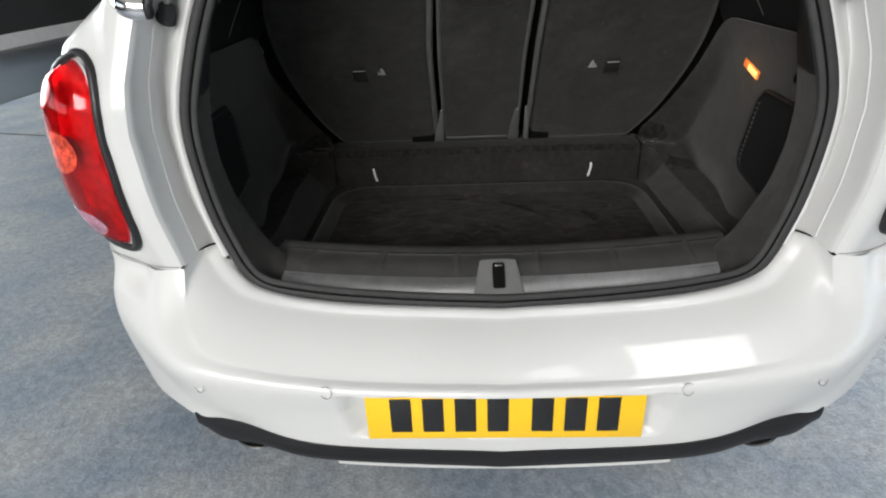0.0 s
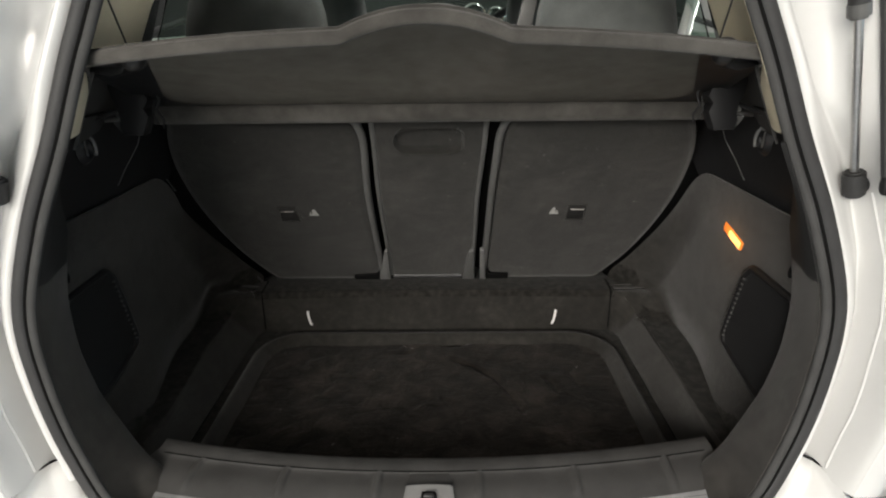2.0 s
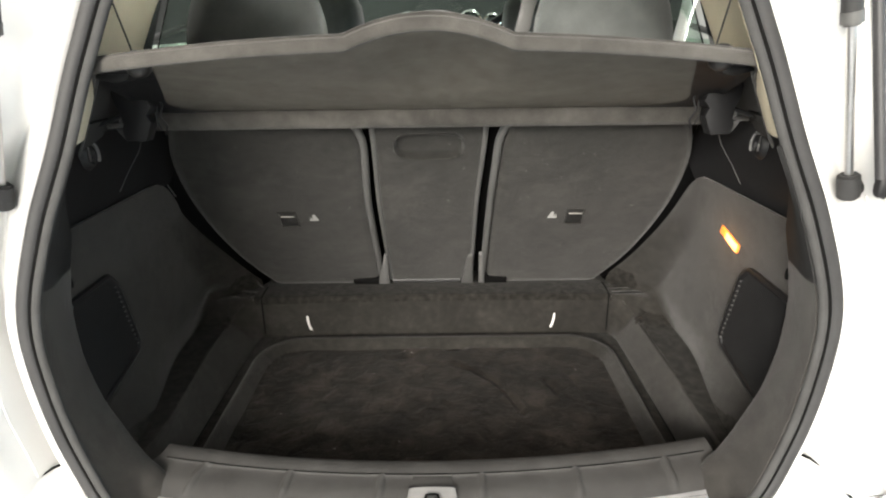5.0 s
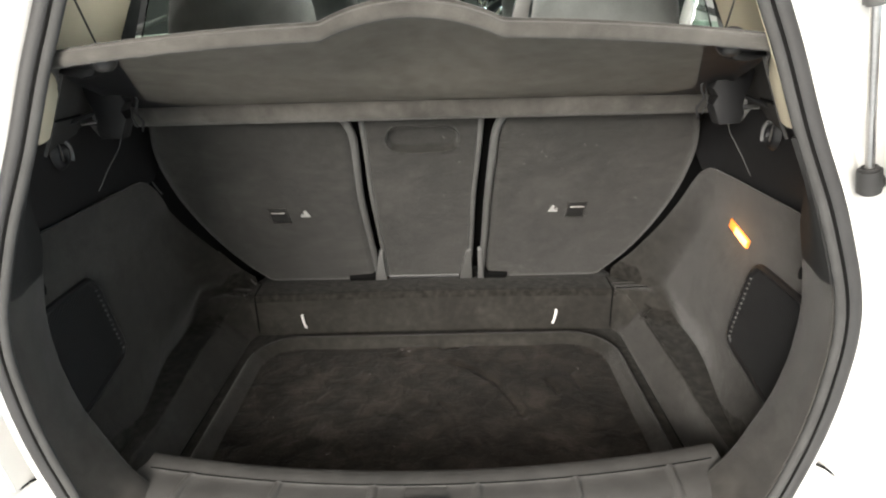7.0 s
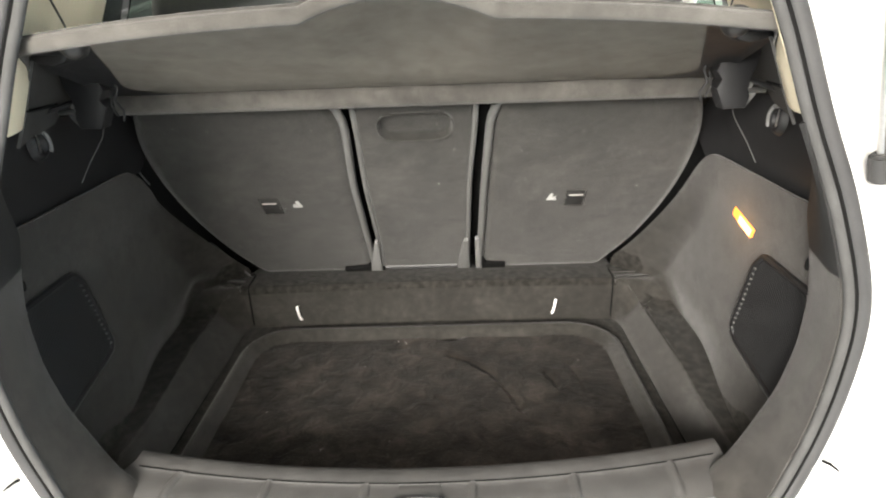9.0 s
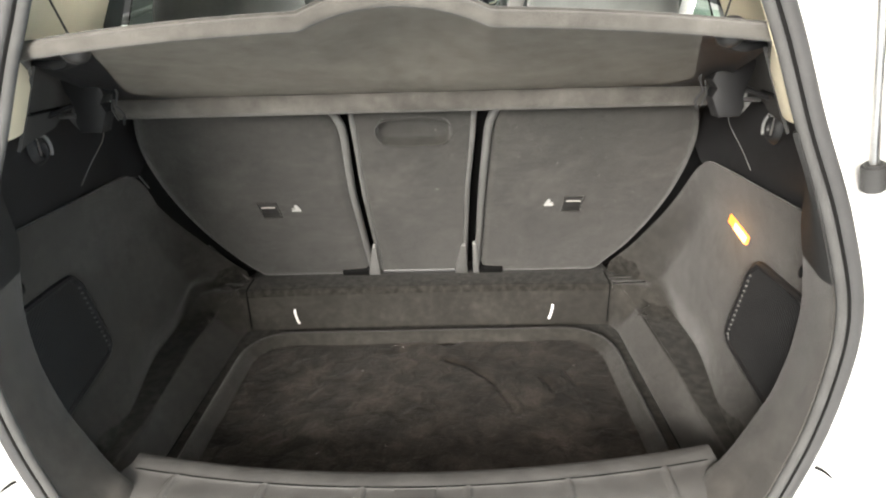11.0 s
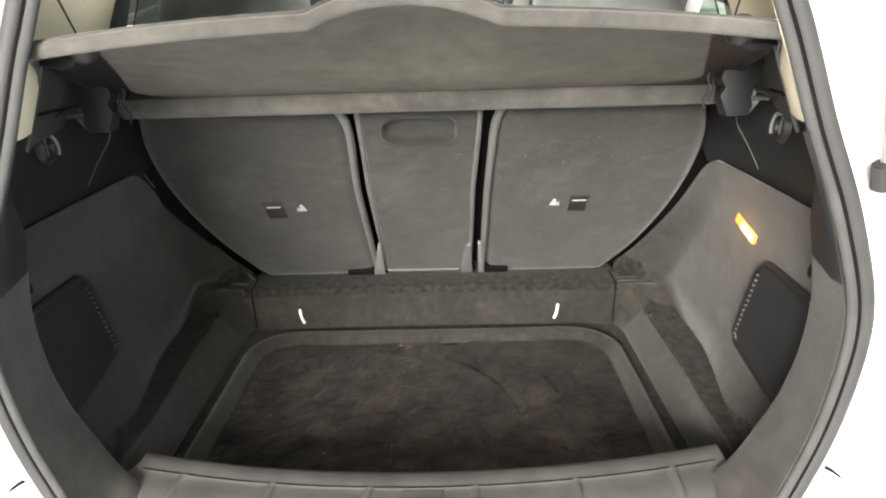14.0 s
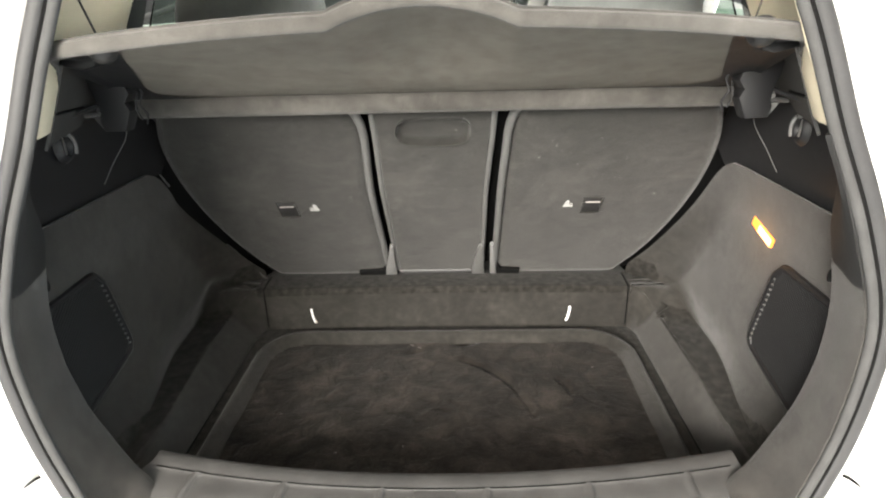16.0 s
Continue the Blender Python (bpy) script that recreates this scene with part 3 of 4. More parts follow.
part("lower_valance", sheet(valance, 80, 8, 0.012), DARKPLASTIC, bumper, "black lower bumper trim")
lip = [Vector((x, 0.034 + 0.05 * x * x, 0.276 + 0.09 * x * x)) for x in np.linspace(-0.34, 0.34, 25)]
part("diffuser_lip", tube(lip, 0.011, 10, flat=0.6), PAINT, bumper, "pale lip under the bumper")
for side, _ in SIDES:
    def pipe(u, v):
        r, y = ((0.036, 0.18), (0.036, 0.066), (0.034, 0.060), (0.030, 0.062), (0.029, 0.15), (0.001, 0.155))[round(v * 5)]
        return Vector((0.522 * side + 1.1 * r * math.cos(2 * math.pi * u), y, 0.322 + 0.85 * r * math.sin(2 * math.pi * u)))
    part("exhaust_tip", sheet(pipe, 32, 5, loop=True), DARKSTEEL, car, "dark metal exhaust tip")

# ---- rest of the shell ----
def body_side(u, v):
    y = lerp(0.6, 3.75, u)
    nose = smooth(2.7, 3.75, y)
    top = 1.178 - 0.24 * smooth(2.35, 3.2, y) - 0.12 * nose
    bottom = 0.28
    for c in (0.92, 3.10):
        if abs(y - c) < 0.36:
            bottom = max(bottom, 0.33 + math.sqrt(0.36 ** 2 - (y - c) ** 2))
    z = lerp(bottom, top, v)
    return Vector((half_width(z if z < 1.1 or y < 2 else 1.05) * (1 - 0.18 * nose ** 2), y, z))


for side, _ in SIDES:
    part("body_side", sheet(lambda u, v: Vector((body_side(u, v).x * side, *body_side(u, v)[1:])), 80, 16, 0.004, inward=side < 0), PAINT, car)
    part("body_corner", sheet(lambda u, v: Vector((side * half_width(lerp(0.43, 0.72, v)), lerp(0.36, 0.62, u) if v > 0.3 else lerp(0.38 + 0.1 * (0.3 - v), 0.62, u), lerp(0.43, 0.72, v))), 8, 8, 0.003), PAINT, car)
    pane2 = sheet(lambda u, v: Vector((side * lerp(0.745, 0.615, v), lerp(1.02, 2.45 - 0.45 * v, u), lerp(1.19, 1.50, v))), 10, 4, 0.004)
    glazing = part("side_window", pane2, TINT, car, "clear green-tinted side window")
    glazing.visible_shadow = False
    part("door_pillar", tube([(0.742 * side, 1.78, 1.18), (0.615 * side, 1.72, 1.51)], 0.03, 10, flat=0.5), PAINT, car)
    part("door_card", sheet(lambda u, v: Vector((side * 0.735, lerp(0.92, 2.3, u), lerp(1.0, 1.322 + 0.035 * u, v))), 8, 4, 0.02), DOORCARD, car, "pale door panel with green window light in its colour")
    part("window_rubber", tube([(0.722 * side, 0.95, 1.325), (0.722 * side, 1.24, 1.372), (0.722 * side, 1.7, 1.385)], 0.008, 8), RUBBER, car)
    part("roof_rail", tube([(0.60 * side, 0.52, 1.515), (0.61 * side, 1.2, 1.525), (0.61 * side, 2.0, 1.515), (0.66 * side, 2.45, 1.3), (0.70 * side, 2.75, 1.14)], 0.03, 10), PAINT, car)
    for y in (0.92, 3.10):
        m = pose(0.79 * side, y, 0.33, 0, 90, 0)
        wheel = part("wheel", cyl(0.24, 0.24, 0.19, m, 40, 0.01), STEEL, car, "alloy road wheel")
        ringpts = [(0.79 * side, y + 0.275 * math.cos(a), 0.33 + 0.275 * math.sin(a)) for a in np.linspace(0, 2 * math.pi, 49)[:-1]]
        part("tyre", tube(ringpts, 0.055, 12, True, 1.0, (1, 0, 0)), TYRE, wheel, "black tyre")


def roof(u, v):
    y = lerp(0.60, 2.1, v)
    x = lerp(-0.62, 0.62, u)
    return Vector((x, y, 1.515 + 0.045 * (1 - (x / 0.62) ** 2) - 0.02 * (v - 0.5) ** 2))


part("roof", sheet(roof, 24, 16, 0.004), PAINT, car)
part("headlining", sheet(lambda u, v: roof(u, v) - Vector((0, 0, 0.03)), 24, 16, 0.004), CREAM, car, "cream cloth headlining")
part("bonnet", sheet(lambda u, v: Vector((lerp(-0.86, 0.86, u) * (1 - 0.16 * v * v), lerp(2.68, 3.76, v), lerp(1.085, 0.90, v ** 1.6) - 0.10 * abs(2 * u - 1) ** 3)), 24, 16, 0.004), PAINT, car)
part("front_bumper", sheet(lambda u, v: Vector((lerp(-0.78, 0.78, u), 3.78 + 0.14 * (1 - (2 * u - 1) ** 2) * math.sin(math.pi * v * 0.8), lerp(0.88, 0.25, v))), 20, 10, 0.004), PAINT, car)
screen = part("windscreen", sheet(lambda u, v: Vector((lerp(-0.70, 0.70, u) * lerp(1, 0.86, v), lerp(2.74, 2.1, v) - 0.05 * (2 * u - 1) ** 2, lerp(1.09, 1.52, v))), 12, 8, 0.004), TINT, car, "clear windscreen")
screen.visible_shadow = False
part("cabin_floor", box(1.5, 2.8, 0.03, 0, pose(0, 2.1, 0.32)), CARPET, car)
part("underbody", box(1.3, 1.0, 0.03, 0, pose(0, 0.62, 0.34)), DARKPLASTIC, car)

# tailgate, swung up
def gate(u, v):
    x = lerp(-0.60, 0.60, u) * (1 - 0.22 * (1 - v) ** 2)
    p = curve([(0, 0.60, 1.575), (0, 0.25, 1.85), (0, -0.12, 2.06), (0, -0.42, 2.07), (0, -0.55, 2.02)], v)
    return Vector((x, p.y, p.z - 0.05 * (2 * u - 1) ** 4))


tailgate = part("tailgate", sheet(gate, 24, 24, 0.03), PAINT, car, "raised white tailgate")
# out of view; black so that less light bounces into the boot
part("tailgate_shade_lining", sheet(lambda u, v: gate(u * 0.94 + 0.03, v * 0.95 + 0.03) + Vector((0, 0.005, -0.045)), 20, 20, 0.004), DARKPLASTIC, tailgate, "unseen black tailgate lining added to cut light from above")

# ---- boot interior ----
FLOOR_Z, SILL_Z = 0.527, 0.652


def seat_y(z):
    return 0.834 - 0.72 * (z - 0.93)


def seat_z(y):
    return 0.93 - (y - 0.834) / 0.72


def sill(u, v):
    """Plastic sill cover, from the metal strip up and over the back edge."""
    x = lerp(-0.505, 0.497, u)
    p = curve([(0, 0.196, 0.630), (0, 0.225, 0.645), (0, 0.252, 0.650), (0, 0.258, 0.655), (0, 0.272, 0.658), (0, 0.286, 0.655), (0, 0.290, 0.640), (0, 0.292, 0.58), (0, 0.294, 0.50)], v)
    rib = max(smooth(0.0085, 0.0035, abs(x - c - 0.012 * v)) for c in (-0.408, -0.248, -0.088, 0.080, 0.240, 0.400))
    p.z += 0.0042 * rib * smooth(0.03, 0.08, v) * smooth(0.36, 0.30, v)
    return Vector((x * lerp(1.0, 0.985 - 0.045 * smooth(0.0, -0.5, x), smooth(0.0, 0.5, v)), p.y + 0.21 * x * x * lerp(0.75, 1.0, smooth(0, 0.4, v)), p.z))


sill_cover = part("sill_cover", sheet(sill, 300, 40, 0.004), SILLPLASTIC, car, "grained black plastic boot sill cover")


def strip(u, v):
    x = lerp(-0.505, 0.505, u)
    p = curve([(0, 0.166, 0.600), (0, 0.172, 0.612), (0, 0.182, 0.622), (0, 0.196, 0.632)], v)
    return Vector((x, p.y + 0.19 * x * x, p.z + 0.06 * x * x * x * x))


# black tube paints the shade at the foot of the sill's lip
part("sill_shade_line", tube([sill(k / 60, 2.75 / 8) + Vector((0, -0.0008, 0.0006)) for k in range(1, 60)], 0.0011, 6), GAP, sill_cover)
part("sill_strip", sheet(strip, 50, 8, 0.003), ALU, sill_cover, "grey metal scuff strip")
catch = part("latch_housing", sheet(lambda u, v: Vector((lerp(-0.052, 0.052, u) * lerp(1.0, 0.72, v), 0.157 + 0.068 * v, 0.611 + 0.042 * v + 0.004 * math.sin(math.pi * u) ** 0.4)), 24, 8, 0.01), LATCHGREY, sill_cover, "grey plastic latch housing")
part("latch_slot", box(0.024, 0.056, 0.016, 0.004, pose(0, 0.192, 0.636, 32)), GAP, catch)
part("striker", tube([(-0.010, 0.206, 0.630), (-0.010, 0.206, 0.648), (-0.005, 0.206, 0.653), (0.005, 0.206, 0.653), (0.010, 0.206, 0.648), (0.010, 0.206, 0.630)], 0.0035, 8), DARKSTEEL, catch, "dark steel striker loop")
part("latch_recess", box(0.076, 0.020, 0.004, 0.001, pose(0, 0.2225, 0.6475, 22)), DARKPLASTIC, sill_cover)
part("sill_label", box(0.064, 0.020, 0.002, 0.0005, pose(0, 0.244, 0.6500, 8)), SILLPLASTIC, sill_cover)
part("label_edge", box(0.064, 0.0018, 0.001, 0, pose(0, 0.2545, 0.6525, 8)), GREYPLASTIC, sill_cover)


# trim behind the seal
def rim_trim(u, v, side):
    s = lerp(rim_s(1.21), 0.865, u)
    inn = float(np.interp(rim(s).z, (0.62, 0.66, 0.72, 0.77, 0.85, 0.98, 1.10), (-0.048, -0.044, -0.034, -0.025, -0.019, -0.022, -0.012)))
    out, dy = ((-0.0325, 0.006), (-0.034, 0.025), (lerp(-0.034, inn, 0.55), 0.060), (inn, 0.090), (inn + 0.004, 0.098), (inn + 0.07, 0.104))[round(v * 5)]
    k = smooth(1.19, 1.04, rim(s).z)
    p = rim(s, side, lerp(min(out, -0.028), out, k), dy * lerp(0.12, 1.0, k))
    front = smooth(0.05, 0.03, dy)
    p.z -= 0.034 * smooth(lerp(0.785, 0.755, front), lerp(0.835, 0.79, front), s)
    return p


for side, _ in SIDES:
    rim_cover = part("rim_trim", sheet(lambda u, v: rim_trim(u, v, side), 60, 5, 0.003), RIMFELT, car, "black trim inside the seal")
    # smooth plastic above, felt below
    rim_cover.data.materials.append(TRIMPLASTIC)
    for face in rim_cover.data.polygons:
        if face.center.z > 1.008:
            face.material_index = 1
    part("trim_slot", ball(0.004, 0.006, 0.011, pose(0.571 * side, 0.331, 0.979, 0, 6 * side, 0), 14), GAP, rim_cover)


# boot floor with a raised border round a carpeted well
def well_edge(x, y):
    """Distance outside the crest of the lip round the well."""
    cx, cy, r = 0.464, 0.868, 0.11
    dx, dy = abs(x) - (cx - r), y - (cy - r)
    return math.hypot(dx, dy) - r if dx > 0 and dy > 0 else max(abs(x) - cx, y - cy)


def well(x, y):
    """0 on the lip, 1 in the well."""
    return smooth(-0.006, -0.034, well_edge(x, y))


CREASES = [([(0.045, 0.765), (0.10, 0.735), (0.15, 0.68), (0.185, 0.60), (0.20, 0.55)], 0.0045), ([(0.27, 0.685), (0.285, 0.655), (0.29, 0.63)], 0.006), ([(0.09, 0.845), (0.06, 0.83), (0.02, 0.835)], 0.004), ([(-0.06, 0.80), (-0.10, 0.79), (-0.13, 0.80)], 0.003), ([(0.02, 0.60), (0.05, 0.56), (0.06, 0.52)], 0.003), ([(0.33, 0.72), (0.345, 0.66), (0.355, 0.58)], 0.003)]


def boot_floor(u, v):
    x, y = lerp(-0.512, 0.512, u), lerp(0.285, 0.925, v)
    w = well(x, y)
    z = lerp(0.568, 0.545, w) - 0.018 * smooth(0.0, 0.016, well_edge(x, y))
    for crease, depth in CREASES:
        d = min((Vector((x, y)) - Vector(a).lerp(Vector(b), min(1, max(0, (Vector((x, y)) - Vector(a)).dot(Vector(b) - Vector(a)) / (Vector(b) - Vector(a)).length_squared)))).length for a, b in zip(crease, crease[1:]))
        z -= 1.3 * depth * math.exp(-(d / 0.006) ** 2)
    if w > 0.9:
        z += 0.0035 * noise.noise(Vector((x * 9, y * 9, 0))) + 0.004 * max(0, noise.noise(Vector((x * 16 + y * 9, y * 16 - x * 5, 3)))) ** 1.5
    return Vector((x, y, z))


bfloor = tagged(part("boot_floor", sheet(boot_floor, 210, 130, 0.01), CARPET), "dark carpeted boot floor with brushed pile and lint", "boot floor")
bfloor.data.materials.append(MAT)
bfloor.data.materials.append(SHADEFELT)
# the border outside the lip takes the painted shade tone
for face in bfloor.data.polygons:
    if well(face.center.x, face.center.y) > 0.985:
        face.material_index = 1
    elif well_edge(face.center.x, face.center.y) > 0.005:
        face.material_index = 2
random.seed(4)
lint = join(*[tube([(x, y, 0.5495), (x + 0.004 * random.uniform(-1, 1), y + 0.003 * random.uniform(-1, 1), 0.5505), (x + 0.009 * random.uniform(-1, 1), y + 0.006 * random.uniform(-1, 1), 0.5495)], 0.0005, 5)
              for x, y in [(-0.155, 0.716), (-0.08, 0.821), (-0.066, 0.812)] + [(random.uniform(-0.4, 0.42), random.uniform(0.4, 0.8)) for _ in range(4)]])
tagged(part("lint", lint, LINT, bfloor, "pale lint"), kind="stuff")


# riser and ledge below the seats
def riser(u, v):
    x = lerp(-0.505, 0.505, u)
    bow = 0.012 * (1 - (x / 0.5) ** 2)
    p = curve([(0, 0.904, 0.545), (0, 0.906, 0.575), (0, 0.907, 0.610), (0, 0.908, 0.650), (0, 0.911, 0.663), (0, 0.921, 0.669), (0, 0.99, 0.669), (0, 1.05, 0.655), (0, 1.14, 0.640)], v)
    return Vector((x, p.y + bow, p.z))


riser_ob = part("riser_panel", sheet(riser, 40, 48, 0.004), CARPET, car, "black carpeted panel below the seat backs")
# a darker carpet copy paints shade and flat-lying pile on the level parts
riser_ob.data.materials.append(SHADEFELT)
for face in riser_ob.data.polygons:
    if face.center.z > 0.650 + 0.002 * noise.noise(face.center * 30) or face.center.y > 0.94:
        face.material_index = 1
for side, x in ((-1, -0.355), (1, 0.329)):
    loop = [(x + 0.004 * side * math.cos(a), 0.912 - 0.008 * math.sin(a), 0.590 + 0.020 * math.cos(a)) for a in np.linspace(0.1, math.pi - 0.1, 10)]
    part("tie_down_loop", tube(loop, 0.0034, 8), WHITEMARK, car, "white tie-down loop")


def seat_edge(z):
    """Half the width of the seat backs at height z."""
    return curve([(0.468, 0, 0), (0.518, 0, 0), (0.549, 0, 0), (0.567, 0, 0), (0.571, 0, 0), (0.558, 0, 0), (0.518, 0, 0)], (z - 0.665) / 0.53).x


# carpeted sides
def side_row(y, side=1):
    """The side's section at y, from the floor over the bench to the upper trim."""
    bi = 0.527 + 0.013 * smooth(0.42, 0.58, y) + (0.016 * smooth(0.5, 0.8, y) if side < 0 else 0)
    bo = 0.568 + 0.050 * smooth(0.36, 0.72, y) + (0.012 * smooth(0.5, 0.8, y) if side < 0 else 0.004 * smooth(0.5, 0.8, y))
    bz = 0.624

    def up(x, z):
        k = smooth(0.862, 0.906 + 0.25 * (x - 0.485), y)
        return x, lerp(z, 0.668 + (z - bz) * 0.5, k)
    r = 0.050
    k = min(r, max(0.0, y - (0.908 - r)))
    f = r - math.sqrt(r * r - k * k)
    kf = smooth(0.78, 0.905, y)

    def fillet(p, x, z):
        return lerp(p[0], x, kf), lerp(p[1], z, kf)
    pts = [(0.498 - 0.4 * f, 0.540), (0.500 - 0.4 * f, 0.560), up(lerp(0.500, bi, 0.5) - 0.7 * f, lerp(0.56, bz, 0.5)), up(bi - 0.004 - f, bz - 0.008), up(bi - f, bz - 0.002), up(bi + 0.006 - f, bz),
           fillet(up(bo - 0.010, bz), bi + 0.026, 0.669), fillet(up(bo - 0.002, bz + 0.003), bi + 0.044, 0.676), fillet((lerp(bo, 0.606, 0.55), max(0.660, up(bo, bz + 0.014)[1])), bi + 0.058, 0.692), fillet((0.606, 0.70), 0.604, 0.722), (0.608, 0.76), (0.610, 0.90), (0.606, 0.98), (0.602, 1.05)]
    return [(x - 0.01 * smooth(0.9, 1.05, z), y, z) for x, z in pts]


for side, _ in SIDES:
    def trim_side(u, v, side=side):
        y = lerp(0.325, 0.995, u)
        row = side_row(y, side)
        low = seat_z(y) - (0.020 if side < 0 else 0.008)
        h = min(1.0, max(0.0, 0.5 + (low - 1.048) / 0.16))
        low = lerp(low, 1.048, h) - 0.08 * h * (1 - h)
        a, b = 0.27, 1.0
        for _k in range(12):
            a, b = ((a + b) / 2, b) if curve(row, (a + b) / 2).z < low else (a, (a + b) / 2)
        reach = (a + b) / 2
        p = curve(row, v * reach)
        if y > 0.86:
            d = max(0.0, p.x - 0.515)
            p.z = min(p.z, 0.667 + 1.5 * d + 500 * d * d)
        p.x = lerp(p.x, min(p.x, seat_edge(p.z) + (0.036 - 0.020 * smooth(0.80, 0.95, y) if side < 0 else 0.019 - 0.006 * smooth(0.80, 0.95, y))), smooth(0.12, 0.0, seat_y(p.z) - y))
        return Vector((p.x * side, p.y, p.z))
    panel = part("side_panel", sheet(trim_side, 120, 96, 0.004, inward=side > 0), CARPET, car, "black carpeted boot side panel")
    panel.data.materials.append(SHADEFELT)
    # bench top and ledge take the darker copy, their shade as colour
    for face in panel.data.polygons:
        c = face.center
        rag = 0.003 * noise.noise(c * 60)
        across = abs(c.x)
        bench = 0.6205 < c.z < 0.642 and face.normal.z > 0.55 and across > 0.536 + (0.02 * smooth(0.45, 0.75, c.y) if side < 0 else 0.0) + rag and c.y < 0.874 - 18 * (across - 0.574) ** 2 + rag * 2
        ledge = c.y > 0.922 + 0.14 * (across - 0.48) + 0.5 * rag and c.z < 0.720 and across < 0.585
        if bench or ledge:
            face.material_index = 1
    # black filler paints the hollow behind the panel's corner dark
    part("side_black_fill", box(0.16, 0.22, 0.25, 0, pose(0.60 * side, 1.07, 0.525)), GAP, car)
    part("panel_seam", tube([(0.480 * side, 0.9015 + 0.004 * k, 0.562 + 0.100 * k) for k in np.linspace(0, 0.97, 8)] + [(0.4805 * side, 0.9095, 0.6668), (0.481 * side, 0.920, 0.6705), (0.482 * side, 0.950, 0.6710), (0.483 * side, 0.982, 0.6710)], 0.0018, 6), GAP, panel)
    part("floor_gap", tube([(0.500 * side, y, 0.552) for y in np.linspace(0.33, 0.90, 10)], 0.0030, 6), GAP, panel)
    # storage opening with a ribbed strap net
    corners = [(0.340, 0.922), (0.474, 0.926), (0.494, 0.902), (0.523, 0.764), (0.512, 0.744), (0.340, 0.706)] if side < 0 else [(0.340, 0.913), (0.488, 0.918), (0.512, 0.890), (0.546, 0.748), (0.532, 0.728), (0.340, 0.688)]
    def outline(shrink, x):
        cy, cz = 0.43, 0.81
        pts = []
        n = len(corners)
        for i in range(n):
            for k in range(8):
                pts.append(Vector(corners[i]).lerp(Vector(corners[(i + 1) % n]), k / 8))
        pts = [(pts[i - 1] + pts[i] * 2 + pts[(i + 1) % len(pts)]) / 4 for i in range(len(pts))]
        return [Vector((x * side, cy + (p.x - cy) * shrink, cz + (p.y - cz) * shrink)) for p in pts]
    bezel = part("pocket_frame", tube(outline(1.0, 0.605), 0.0065, 8, True, up=(1, 0, 0)), DARKPLASTIC, panel, "black frame of the side pocket")
    bm = bmesh.new()
    bm.faces.new([bm.verts.new(p) for p in outline(0.985, 0.6030)])
    part("pocket_cover", bm, POCKET, bezel, "ribbed black pocket cover", False)
    ol = np.array([[p.y, p.z] for p in outline(0.95, 0.604)])
    slots = []
    for k in range(70):
        # slanting ribs
        c = lerp(-0.32, 0.34, k / 69)
        line = []
        for z in np.linspace(0.68, 0.925, 60):
            y = 0.43 + c + (z - 0.81) * 1.3
            inside = False
            for i in range(len(ol)):
                (y0, z0), (y1, z1) = ol[i - 1], ol[i]
                if (z0 > z) != (z1 > z) and y < (y1 - y0) * (z - z0) / (z1 - z0) + y0:
                    inside = not inside
            if inside:
                line.append((0.6022 * side, y, z))
        if len(line) > 4:
            slots.append(tube([line[0], line[-1]], 0.0008, 6))
    if slots:
        part("cover_ribs", join(*slots), POCKET, bezel)
    for k in range(13):
        t = k / 12
        part("frame_stud", ball(0.0022, 0.0032, 0.0022, pose(0.600 * side, lerp(corners[2][0], corners[3][0], t) - 0.009, lerp(corners[2][1], corners[3][1], t) - 0.002), 8), GREYPLASTIC, bezel)
    # upper plastic cheek
    def cheek_x(y, z):
        return 0.604 - 0.20 * (z - 1.035) - 0.02 * smooth(0.65, 0.80, y)
    def cheek(u, v, side=side):
        z = lerp(1.035, 1.198 - 0.02 * u, v)
        y = lerp(0.30, 0.742 + 0.030 * math.sin(math.pi * v), u)
        return Vector((side * cheek_x(y, z), y, z))
    cheek_ob = part("upper_side_trim", sheet(cheek, 20, 10, 0.004, inward=side > 0), DARKPLASTIC, car, "smooth black plastic upper trim")
    part("trim_seam", tube([(side * (cheek_x(y, z) - 0.0005), y, z) for y, z in ((0.563, 1.066), (0.593, 1.096), (0.637, 1.130), (0.650, 1.165))], 0.0011, 6), GREYPLASTIC, cheek_ob)
    hx, hy, hz = cheek_x(0.47, 1.157), 0.455 if side < 0 else 0.478, 1.157
    hook = part("bag_hook", sheet(lambda u, v: Vector((side * (hx - 0.004 - 0.010 * math.sin(0.5 * math.pi * min(1.0, 2.2 * v)) + 0.016 * smooth(0.45, 1.0, v)), hy + 0.021 * (1 - v) * math.cos(2 * math.pi * u), hz + 0.026 * (1 - v) * math.sin(2 * math.pi * u))), 28, 12, loop=True, inward=side < 0), DARKPLASTIC, cheek_ob, "round black bag hook dish with a bright crescent")
    # pale crescent stands in for the highlight on the dish
    part("hook_glint", tube([(side * (hx - 0.0145), hy + 0.0165 * math.sin(a), hz + 0.0205 * math.cos(a)) for a in np.linspace(0.35, math.pi - 0.9, 12)], 0.0030, 8), LATCHGREY, hook, "pale crescent painted as the dish's glint")
    part("hook_pin", tube([(side * (hx - 0.012), hy - 0.006, hz + 0.016), (side * (hx - 0.018), hy - 0.014, hz - 0.008)], 0.0016, 8), STEEL, hook, "bright pin")
    part("hook_cap", ball(0.004, 0.007, 0.004, pose(side * (hx - 0.012), hy + 0.002, hz + 0.020), 12), GREYPLASTIC, hook)
    # black sheet: paints the gap between seat and side dark, blocks cabin light
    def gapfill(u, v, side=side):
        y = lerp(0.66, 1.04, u)
